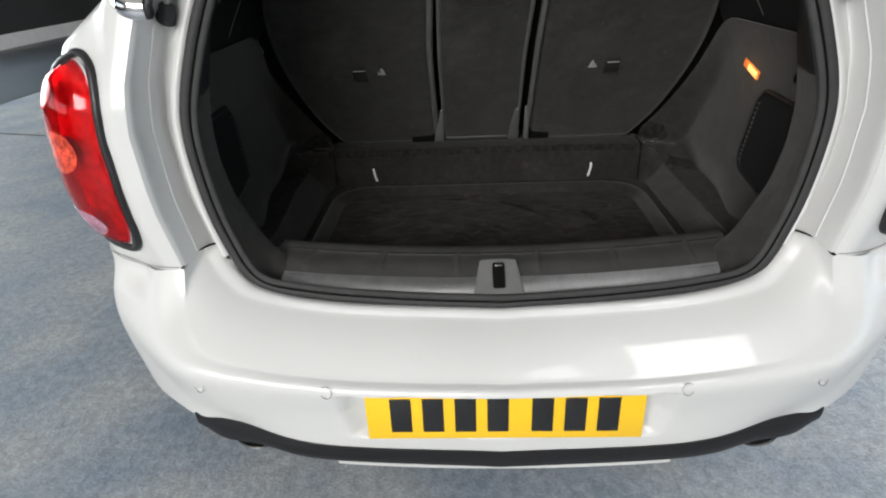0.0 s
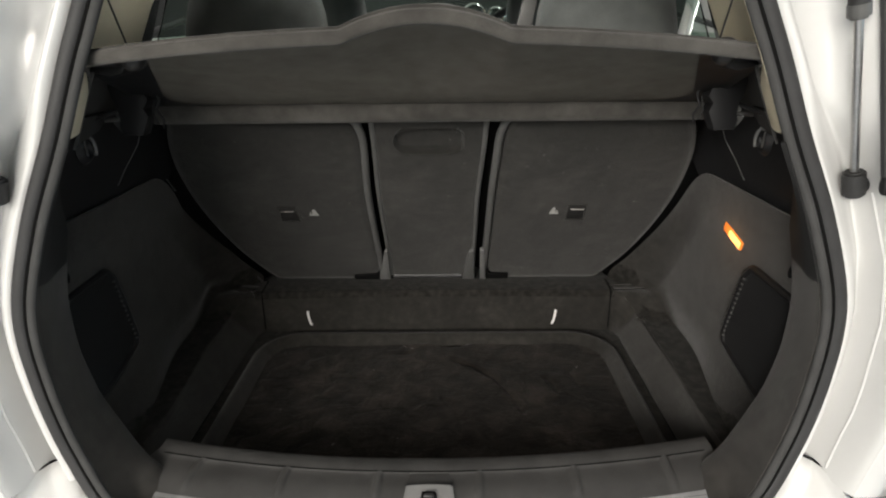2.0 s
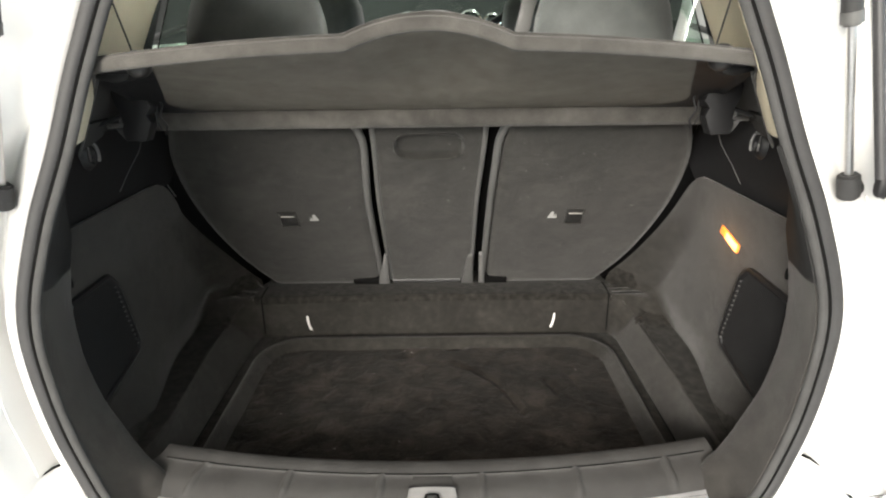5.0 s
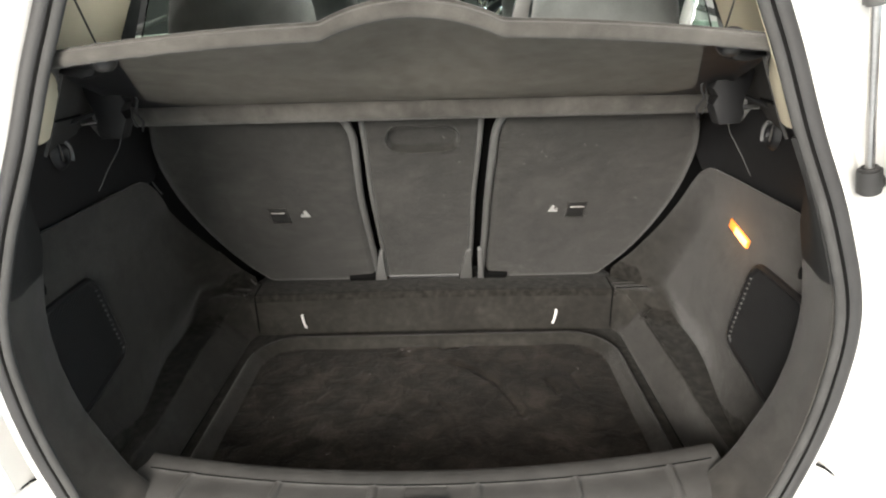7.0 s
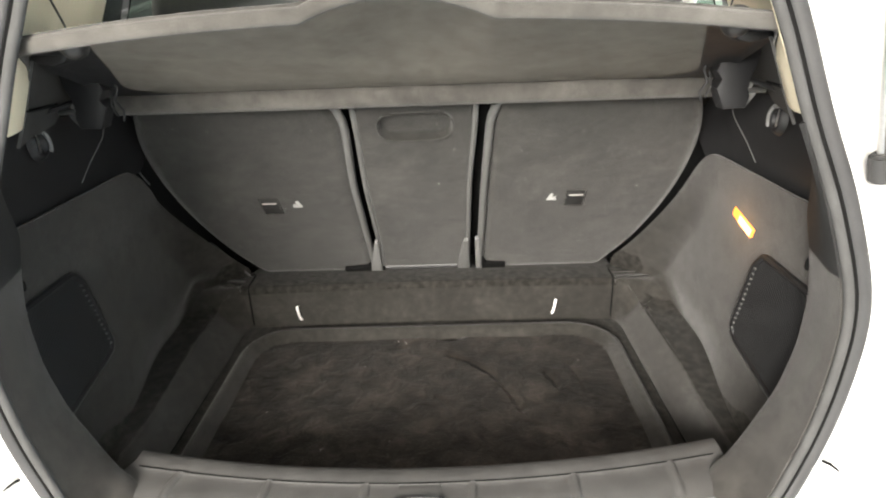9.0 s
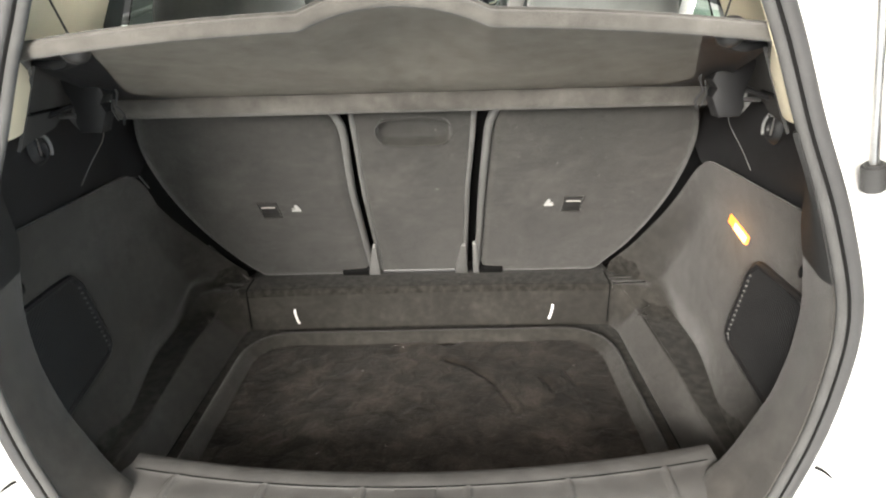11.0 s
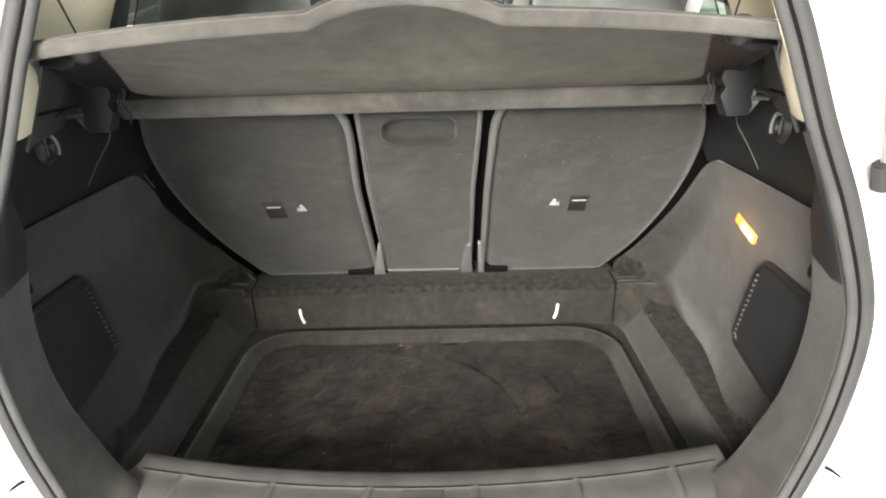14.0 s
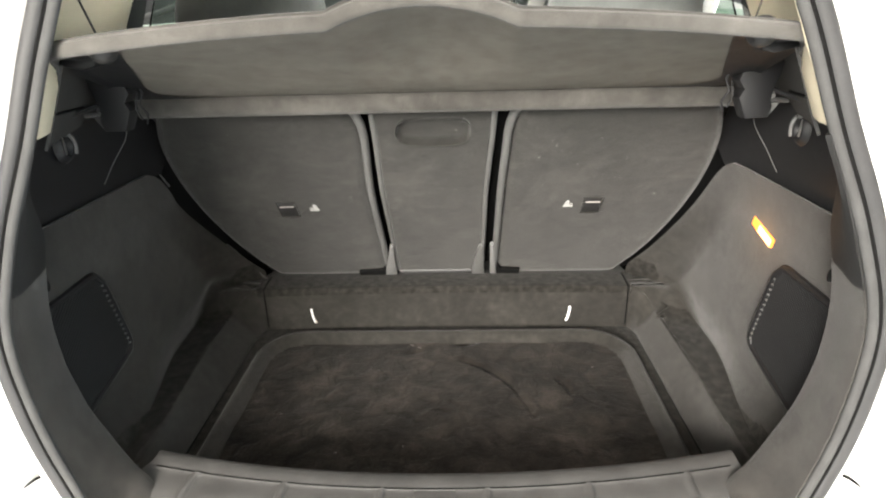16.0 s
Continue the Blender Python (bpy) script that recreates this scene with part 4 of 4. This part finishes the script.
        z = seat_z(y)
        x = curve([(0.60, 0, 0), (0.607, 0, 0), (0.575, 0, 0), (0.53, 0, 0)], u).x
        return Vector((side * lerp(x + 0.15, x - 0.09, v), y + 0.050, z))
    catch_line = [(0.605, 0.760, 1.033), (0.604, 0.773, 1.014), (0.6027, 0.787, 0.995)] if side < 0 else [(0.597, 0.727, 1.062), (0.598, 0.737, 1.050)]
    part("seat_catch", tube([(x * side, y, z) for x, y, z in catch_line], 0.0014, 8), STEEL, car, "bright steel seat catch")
    part("seat_gap_sheet", sheet(gapfill, 20, 4, 0.002), GAP, car)
    # cream pillar trim
    def cream(u, v, side=side):
        z = lerp(1.205, 1.50, v)
        x, y = rim_x(z), rim_y(z)
        near = [(x - 0.030, y + 0.012, z), (x - 0.026, y + 0.035, z), (x - 0.014, y + 0.066, z), (x + 0.008, y + 0.105, z), (x + 0.068, y + 0.19, z), (x + 0.118, y + 0.42, z)]
        far = [(x - 0.030, y + 0.015, z), (x - 0.006, y + 0.06, z), (x + 0.030, y + 0.13, z), (x + 0.060, y + 0.20, z), (x + 0.095, y + 0.30, z), (x + 0.11, y + 0.42, z)]
        k = smooth(1.262, 1.300, z)
        p = curve([Vector(a).lerp(Vector(b), k) for a, b in zip(near, far)], u)
        return Vector((side * p.x, p.y, p.z))
    def cheek_top(u, v, side=side):
        z = lerp(1.180, 1.286, v)
        x, y = rim_x(z), rim_y(z)
        p = curve([(x - 0.006, y + 0.074, z), (x + 0.020, y + 0.125, z), (x + 0.050, y + 0.21, z), (x + 0.078, y + 0.30, z), (x + 0.09, y + 0.44, z)], u)
        return Vector((side * (p.x - 0.006), p.y, p.z))
    rest = part("shelf_rest", sheet(cheek_top, 20, 12, 0.004, inward=side > 0), SILLPLASTIC, car, "black moulded shelf rest")
    part("rest_seam", tube([cheek_top(*p) + Vector((-0.0015 * side, -0.001, 0)) for p in ((0.02, 0.44), (0.2, 0.40), (0.4, 0.35), (0.6, 0.30))], 0.0022, 6), GAP, rest)
    part("pillar_trim", sheet(cream, 20, 16, 0.004, inward=side > 0), CREAM, car, "cream pillar trim")

# boot lamp
lampbox = part("boot_lamp", box(0.006, 0.076, 0.0185, 0.002, pose(0.6035, 0.575, 0.950, 15, 0, 0)), LAMP, car, "lit amber boot lamp")
part("lamp_core", box(0.005, 0.048, 0.0150, 0.002, pose(0.6010, 0.563, 0.947, 15, 0, 0)), LAMPHOT, lampbox)
glow = bpy.data.lights.new("boot_lamp_light", "POINT")
glow.energy, glow.color, glow.shadow_soft_size = 0.07, (1.0, 0.55, 0.22), 0.02
gl = new("boot_lamp_light", glow)
gl.location = (0.575, 0.57, 0.95)

# ---- rear seats ----
SEAT_TILT = math.degrees(math.atan(0.72))


def on_seat(x, z, off=0.0):
    """A point of the seat backs' rear face, off metres towards the boot."""
    k = 1 / math.hypot(1, 0.72)
    return Vector((x, seat_y(z) - off * k, z - off * 0.72 * k))


def skew(z):
    return -0.003 - 0.009 * smooth(1.17, 0.95, z)


def panel_mesh(left, right, z0, z1, nu=24, nv=30, edge=0.012, thick=0.03):
    """A padded panel on the seat face between two edge lines, its rim rounded off."""
    def fn(u, v):
        z = lerp(z0, z1, v)
        x = lerp(left(z), right(z), u)
        d = min(u, 1 - u) * abs(right(z) - left(z))
        e = min(v, 1 - v) * abs(z1 - z0) * 1.23
        return on_seat(x, z, 0.012 - 0.012 * (1 - smooth(0, edge, d)) - 0.012 * (1 - smooth(0, edge, e)))
    return sheet(fn, nu, nv, thick)


def plate(corners):
    """A thin plate on the seat face with corners (x, z)."""
    bm = bmesh.new()
    lower = [bm.verts.new(on_seat(x, z, 0.008)) for x, z in corners]
    upper = [bm.verts.new(on_seat(x, z, 0.021)) for x, z in corners]
    n = len(corners)
    bm.faces.new(upper)
    bm.faces.new(list(reversed(lower)))
    for i in range(n):
        bm.faces.new((lower[i], lower[(i + 1) % n], upper[(i + 1) % n], upper[i]))
    bmesh.ops.recalc_face_normals(bm, faces=bm.faces)
    bmesh.ops.bevel(bm, geom=list(bm.edges), offset=0.0025, segments=2, affect="EDGES", profile=0.5)
    return bm


SEAT_OB = {}


def seat_back(side):
    ob = thing("rear_seat", "dark felt-covered folding rear seat back with grey edging", "car seat", (0.35 * side, 0.95, 0.66), "rear seat backs")
    inv = Matrix.Translation(-Vector(ob.location))
    def inner(z):
        bend = 0.022 * max(0.0, (z - 1.128) / 0.065) ** 2
        return side * ((lerp(0.157, 0.143, smooth(0.95, 1.17, z)) if side < 0 else lerp(0.140, 0.145, smooth(0.95, 1.17, z))) + bend)
    def outer_edge(z):
        return side * seat_edge(z)
    lo, hi = (outer_edge, inner) if side < 0 else (inner, outer_edge)
    def add(name, bm, mat, parent, label=""):
        bmesh.ops.transform(bm, matrix=inv, verts=bm.verts)
        return part(name, bm, mat, parent, label)
    back = add("backrest", panel_mesh(lo, hi, 0.662, 1.20, 50, 60, 0.018, 0.05), SEATCLOTH, ob, "dark felt back panel")
    zs = np.linspace(0.70, 1.19, 24)
    add("edge_trim", tube([on_seat(inner(z) - side * 0.004, z, 0.008) for z in zs], 0.0095, 10, flat=0.9), GREYPLASTIC, ob, "grey edge piping")
    add("bottom_trim", tube([on_seat(inner(0.66) + side * k * 0.24, 0.678, 0.006) for k in np.linspace(0.03, 1, 10)], 0.0055, 8), GREYPLASTIC, ob)
    add("bolster", ball(0.158, 0.09, 0.23, Matrix.Translation((0.392 * side, 0.87, 1.27)) @ pose(0, 0, 0, -14), 32, 0.7), HEADCLOTH, ob, "rounded dark cloth seat top")
    if side < 0:
        add("hinge_tongue", plate([(-0.136, 0.800), (-0.128, 0.800), (-0.132, 0.655), (-0.173, 0.655), (-0.150, 0.740)]), LATCHGREY, ob, "pale grey hinge tongue")
        add("hinge_bracket", plate([(-0.236, 0.694), (-0.168, 0.700), (-0.160, 0.712), (-0.160, 0.662), (-0.236, 0.662)]), GAP, ob, "black hinge bracket")
    else:
        add("hinge_tongue", plate([(0.120, 0.802), (0.130, 0.802), (0.145, 0.654), (0.127, 0.654)]), LATCHGREY, ob, "pale grey hinge tongue")
        add("hinge_bracket", plate([(0.142, 0.725), (0.152, 0.702), (0.206, 0.697), (0.206, 0.662), (0.142, 0.662)]), GAP, ob, "black hinge bracket")
    # release pull
    c = on_seat(-0.354 if side < 0 else 0.346, 0.943, 0.012)
    r = Matrix.Translation(c) @ pose(0, 0, 0, SEAT_TILT)
    pull = add("release_recess", box(0.040, 0.004, 0.056, 0.0018, r @ Matrix.Translation((0, 0, -0.014))), RECESS, ob, "recess of the seat release pull")
    add("release_loop", box(0.032, 0.004, 0.0010, 0.0003, r @ Matrix.Translation((0, -0.004, 0.000))), LINT, pull, "pale release loop")
    add("recess_frame", tube([r @ Vector((0.0215 * sx, -0.002, 0.029 * sz - 0.014)) for sx, sz in ((-1, 1), (-1, -1), (1, -1), (1, 1))], 0.0018, 6, True), SEATCLOTH, pull)
    c = on_seat(0.292 * side, 0.936, 0.0145)
    r = Matrix.Translation(c) @ pose(0, 0, 0, SEAT_TILT)
    add("release_symbol", join(box(0.022, 0.0012, 0.006, 0.0003, r @ Matrix.Translation((0, 0, -0.007))), box(0.009, 0.0012, 0.014, 0.0003, r @ Matrix.Translation((-0.004 * side, 0, 0.0015)) @ pose(0, 0, 0, 0, 14 * side, 0)), cyl(0.0042, 0.0042, 0.0012, r @ Matrix.Translation((-0.002 * side, 0, 0.010)) @ pose(0, 0, 0, 90), 14), box(0.010, 0.0012, 0.0028, 0.0003, r @ Matrix.Translation((0.005 * side, 0, 0.0005)) @ pose(0, 0, 0, 0, -25 * side, 0))), PRINT, ob, "small pale printed symbol")
    return ob


for side, _ in SIDES:
    seat = seat_back(side)
    SEAT_OB[side] = seat

def seat_lint(ob, x0, x1, n):
    inv = Matrix.Translation(-Vector(ob.location))
    bits = []
    for _ in range(n):
        p = on_seat(random.uniform(x0, x1), random.uniform(0.72, 1.15), 0.0128)
        d = Vector((random.uniform(-1, 1), 0, random.uniform(-1, 1))) * random.uniform(0.001, 0.0035)
        bits.append(tube([p - d, p, p + d], 0.00034, 5))
    bm = join(*bits)
    bmesh.ops.transform(bm, matrix=inv, verts=bm.verts)
    tagged(part("lint", bm, LINT, ob, "pale lint on the felt"), kind="stuff")


mid = thing("rear_seat", "narrow dark felt centre seat back with an oval grip", "car seat", (0, 0.95, 0.66), "rear seat backs")
inv = Matrix.Translation(-Vector(mid.location))


def add_mid(name, bm, mat, parent, label=""):
    bmesh.ops.transform(bm, matrix=inv, verts=bm.verts)
    return part(name, bm, mat, parent, label)


def mid_panel(u, v):
    z = lerp(0.672, 1.20, v)
    x = lerp(-0.118, 0.118, u) + skew(z)
    e = max(0.0, 1 - (max(0.0, abs(x + 0.003) - 0.046) / 0.028) ** 2 - ((z - 1.131) / 0.031) ** 2)
    d = min(u, 1 - u) * 0.236
    return on_seat(x, z, 0.012 - 0.012 * (1 - smooth(0, 0.01, d)) - 0.014 * smooth(0, 0.35, e))


add_mid("backrest", sheet(mid_panel, 90, 150, 0.04), SEATCLOTH, mid, "dark felt back panel")
for sx in (-1, 1):
    add_mid("edge_trim", tube([on_seat(sx * 0.115 + skew(z), z, 0.008) for z in np.linspace(0.69, 1.195, 20)], 0.006, 8), GREYPLASTIC, mid)
add_mid("hinge_tongue", plate([(0.091, 0.795), (0.103, 0.800), (0.112, 0.654), (0.074, 0.654), (0.080, 0.730)]), GREYPLASTIC, mid, "grey hinge cover")
add_mid("bottom_trim", tube([on_seat(x + skew(0.67), 0.684, 0.008) for x in np.linspace(-0.112, 0.085, 8)], 0.010, 8), RUBBER, mid)
seat_lint(SEAT_OB[-1], -0.50, -0.17, 14)
seat_lint(SEAT_OB[1], 0.17, 0.50, 34)
seat_lint(mid, -0.09, 0.08, 10)
add_mid("grip_rim", tube([on_seat(-0.004 + x, 1.131 + z, 0.0125) for x, z in [(0.074 * math.copysign(abs(math.cos(a)) ** 0.6, math.cos(a)), 0.031 * math.copysign(abs(math.sin(a)) ** 0.8, math.sin(a))) for a in np.linspace(0, 2 * math.pi, 41)[:-1]]], 0.0013, 6, True), SEATCLOTH, mid)
add_mid("bolster", ball(0.150, 0.09, 0.145, Matrix.Translation((0.01, 0.87, 1.252)) @ pose(0, 0, 0, -14), 28, 0.9), HEADCLOTH, mid, "rounded dark cloth seat top")
# black sheet behind the seat backs stands in for the dark between them
part("seat_black_sheet", box(1.10, 0.01, 0.60, 0, Matrix.Translation((0, seat_y(0.93) + 0.045, 0.93)) @ pose(0, 0, 0, SEAT_TILT)), GAP, car)

# ---- parcel shelf ----
shelf = thing("parcel_shelf", "grey-brown felt parcel shelf raised at its rear edge on cords", "parcel shelf", (0, 0.55, 1.20))
sinv = Matrix.Translation(-Vector(shelf.location))


def add_shelf(name, bm, mat, parent=shelf, label=""):
    bmesh.ops.transform(bm, matrix=sinv, verts=bm.verts)
    return part(name, bm, mat, parent, label)


def hump(x):
    return max(0.0, 1 - ((x - 0.008) / 0.104) ** 2)


def shelf_edge(x):
    return Vector((x, 0.238 + 0.26 * x * x - 0.006 * hump(x), 1.3408 - 0.133 * x * x + 0.0215 * hump(x)))


def shelf_skin(u, v):
    """Round the shelf from its top at the front bar, over the rolled rear edge and back underneath."""
    x = lerp(-0.470, 0.470, u)
    e = shelf_edge(x)
    end = smooth(0.905, 1.0, abs(2 * u - 1))
    e.y += 0.045 * end * end
    e.z -= 0.020 * end ** 3
    t = 0.0195
    dome = 0.003 * math.exp(-((x - 0.008) / 0.09) ** 2)
    low = 1.213
    pts = [Vector((x, 0.60, 1.242)), Vector((x, lerp(e.y, 0.60, 0.5), lerp(e.z, 1.242, 0.5) + 0.008)), e + Vector((0, 0.02, -0.001)), e + Vector((0, 0.004, -0.0015)), e + Vector((0, -0.002, -0.006)), e + Vector((0, -0.002, -t + 0.004)), e + Vector((0, 0.002, -t)), e + Vector((0, 0.008, -t + 0.001)), e + Vector((0, 0.013, -t + 0.014)),
           Vector((x, lerp(e.y, 0.58, 0.25), lerp(e.z - 0.008, low, 0.20) + dome)), Vector((x, lerp(e.y, 0.58, 0.55), lerp(e.z - 0.008, low, 0.50) + dome)), Vector((x, lerp(e.y, 0.58, 0.85), lerp(e.z - 0.008, low, 0.86))), Vector((x, 0.580, low)), Vector((x, 0.590, low + 0.003)), Vector((x, 0.60, low + 0.010))]
    pts = [Vector((p.x * (1 + 0.14 * (p.y - e.y) / 0.31), p.y, p.z)) for p in pts]
    return curve(pts, v)


def felt_half(y):
    """Half the width of the felt panel under the shelf, with rounded front corners."""
    return 0.364 + 0.42 * (y - 0.30) - 0.115 * max(0.0, (y - 0.49) / 0.09) ** 3


board = add_shelf("shelf_board", sheet(shelf_skin, 180, 84, inward=True), SHELF, shelf, "felt shelf board with a rolled edge")
board.data.materials.append(SHELFUNDER)
for face in board.data.polygons:
    c = face.center + Vector(shelf.location)
    # downward faces take the second felt tone, shading put into colour
    if face.normal.z < -0.6 and c.y > 0.262 + 0.26 * c.x ** 2:
        face.material_index = 1


def shelf_under(x, y):
    """A point of the shelf's underside."""
    u = 0.5 + x / 0.94
    for _k in range(3):
        a, b = 8.4 / 14, 12 / 14
        for _n in range(14):
            v = (a + b) / 2
            a, b = (v, b) if shelf_skin(u, v).y < y else (a, v)
        u = min(0.998, max(0.002, u - (shelf_skin(u, v).x - x) / 0.94))
    return shelf_skin(u, v)


def corner_plate(u, v, side):
    """Dark plastic between the felt and the shelf's end, from the lip to the bar."""
    y0 = 0.33
    for _k in range(3):
        y = lerp(y0, 0.578, v)
        x = lerp(felt_half(y), 0.469 * (1 + 0.45 * (y - 0.34)), u)
        y0 = 0.253 + 0.26 * x * x + 0.045 * smooth(0.425, 0.470, x) ** 2
    return shelf_under(side * x, y) + Vector((0, -0.0008, -0.0018))


for side, _ in SIDES:
    add_shelf("corner_plate", sheet(lambda u, v: corner_plate(u, v, side), 16, 30, inward=side > 0), DARKPLASTIC, shelf, "black plastic corner under the shelf")


def bar(u, v):
    """The rolled front bar, flattened on its face."""
    a = 2 * math.pi * u
    r = 0.0205
    return Vector((lerp(-0.520, 0.520, v), 0.600 + 0.8 * r * math.cos(a), 1.196 + r * math.copysign(abs(math.sin(a)) ** 0.8, math.sin(a))))


add_shelf("shelf_bar", sheet(bar, 20, 24, loop=True, inward=True), SHELF, shelf, "padded front bar")
ARM = [(0.462, 1.300), (0.520, 1.298), (0.534, 1.262), (0.531, 1.238), (0.525, 1.221), (0.523, 1.204), (0.527, 1.190), (0.523, 1.174), (0.489, 1.173), (0.482, 1.188), (0.474, 1.205), (0.480, 1.218), (0.470, 1.231), (0.475, 1.246), (0.468, 1.270)]


def extruded(outline, depth, m, bevel=0.003):
    """A plate cut to an outline in x and z, depth thick along y."""
    bm = bmesh.new()
    front = [bm.verts.new((x, 0, z)) for x, z in outline]
    rear = [bm.verts.new((x, depth, z)) for x, z in outline]
    n = len(outline)
    bm.faces.new(front)
    bm.faces.new(list(reversed(rear)))
    for i in range(n):
        bm.faces.new((front[i], rear[i], rear[(i + 1) % n], front[(i + 1) % n]))
    bmesh.ops.recalc_face_normals(bm, faces=bm.faces)
    bmesh.ops.bevel(bm, geom=[e for e in bm.edges if abs(e.verts[0].co.y - e.verts[1].co.y) < 1e-6], offset=bevel, segments=2, affect="EDGES", profile=0.5)
    bmesh.ops.transform(bm, matrix=m, verts=bm.verts)
    bmesh.ops.recalc_face_normals(bm, faces=bm.faces)
    return bm


for side, _ in SIDES:
    arm = add_shelf("hinge_arm", extruded([(x * side, z) for x, z in ARM], 0.030, pose(0, 0.488, 0)), DARKPLASTIC, shelf, "black moulded hinge arm")
    add_shelf("arm_rib", tube([(0.462 * side, 0.500, 1.252), (0.456 * side, 0.502, 1.232), (0.464 * side, 0.502, 1.214), (0.455 * side, 0.504, 1.198), (0.462 * side, 0.51, 1.182)], 0.0020, 8), DARKPLASTIC, arm)
    add_shelf("arm_rib", tube([(0.463 * side, 0.498, 1.230), (0.469 * side, 0.498, 1.208), (0.463 * side, 0.500, 1.190)], 0.0014, 8), DARKPLASTIC, arm)
    add_shelf("hinge_pin", tube([(0.520 * side, 0.498, 1.201), (0.552 * side, 0.494, 1.199)], 0.0038, 8), STEEL, arm, "steel hinge pin")
    add_shelf("side_strap", tube([(0.524 * side, 0.515, 1.218), (0.545 * side, 0.46, 1.206), (0.560 * side, 0.40, 1.194)], 0.007, 8, flat=0.6), DARKPLASTIC, shelf)
    add_shelf("arm_plate", extruded([(x * side, z) for x, z in ((0.524, 1.212), (0.534, 1.216), (0.531, 1.203), (0.525, 1.203))], 0.004, pose(0, 0.494, 0), 0.0008), GREYPLASTIC, arm)
    add_shelf("arm_plate", extruded([(x * side, z) for x, z in ((0.524, 1.196), (0.540, 1.196), (0.528, 1.178), (0.520, 1.174))], 0.004, pose(0, 0.494, 0), 0.0008), GREYPLASTIC, arm)
    sx = 0.389 if side < 0 else 0.404
    stud = add_shelf("cord_stud", ball(0.0170, 0.0165, 0.0180, Matrix.Translation((sx * side, 0.318, 1.3065)) @ pose(0, 0, 0, 20, 0, 0), 32, 0.9), STUD, shelf, "smoky plastic cord stud")
    add_shelf("stud_collar", tube([(sx * side + 0.0172 * math.cos(a), 0.318 + 0.0165 * math.sin(a), 1.3075 - 0.006 * math.sin(a)) for a in np.linspace(0, 2 * math.pi, 25)[:-1]], 0.0016, 6, True), DARKPLASTIC, stud)
    add_shelf("corner_ear", extruded([(x * side, z) for x, z in ((0.410, 1.300), (0.466, 1.296), (0.474, 1.287), (0.440, 1.279), (0.424, 1.283))], 0.030, pose(0, 0.345, 0), 0.004), DARKPLASTIC, shelf)
    add_shelf("lift_cord", tube([(0.405 * side, 0.345, 1.310), (0.380 * side, 0.22, 1.50), (0.36 * side, 0.10, 1.90)], 0.0014, 6), PLASTIC, shelf, "thin dark lifting cord")

# ---- front of the cabin ----
for side, _ in SIDES:
    fs = thing("front_seat", "dark cloth front car seat", "car seat", (0.37 * side, 1.95, 0.335), "front seats")
    part("seat_base", box(0.5, 0.52, 0.30, 0.06, pose(0, 0.05, 0.17)), HEADCLOTH, fs)
    part("backrest", ball(0.25, 0.10, 0.36, pose(0, -0.24, 0.62, 14), 24, 0.6), HEADCLOTH, fs)
    part("headrest", ball(0.13, 0.06, 0.10, pose(0, -0.34, 1.06, 8), 20, 0.7), HEADCLOTH, fs)
part("dashboard", ball(0.68, 0.22, 0.20, pose(0, 2.50, 1.12), 28, 0.6), DARKPLASTIC, car, "black dashboard")
part("centre_dial", cyl(0.11, 0.11, 0.04, pose(0.02, 2.26, 1.33, 75), 32, 0.006), STEEL, car, "round silver centre dial")
wheelpts = [(0.37 + 0.185 * math.cos(a), 2.10 + 0.06 * math.sin(a), 1.26 + 0.175 * math.sin(a)) for a in np.linspace(0, 2 * math.pi, 33)[:-1]]
part("steering_wheel", tube(wheelpts, 0.016, 10, True), DARKPLASTIC, car, "black steering wheel")
part("belt_stalk", box(0.035, 0.015, 0.10, 0.005, pose(0.222, 0.93, 1.375, 0, 12, 0)), GREYPLASTIC, car, "grey belt buckle")
for x, r in ((-0.12, 0.045), (0.16, 0.05), (0.26, 0.035)):
    part("air_vent", tube([(x + r * math.cos(a), 2.24, 1.40 + r * math.sin(a)) for a in np.linspace(0, 2 * math.pi, 21)[:-1]], 0.009, 8, True), CHROME, car, "round chrome air vent ring")
part("white_door_frame", tube([(0.650, 1.10, 1.27), (0.672, 1.10, 1.40), (0.690, 1.12, 1.48)], 0.022, 10, flat=0.7), PAINT, car)
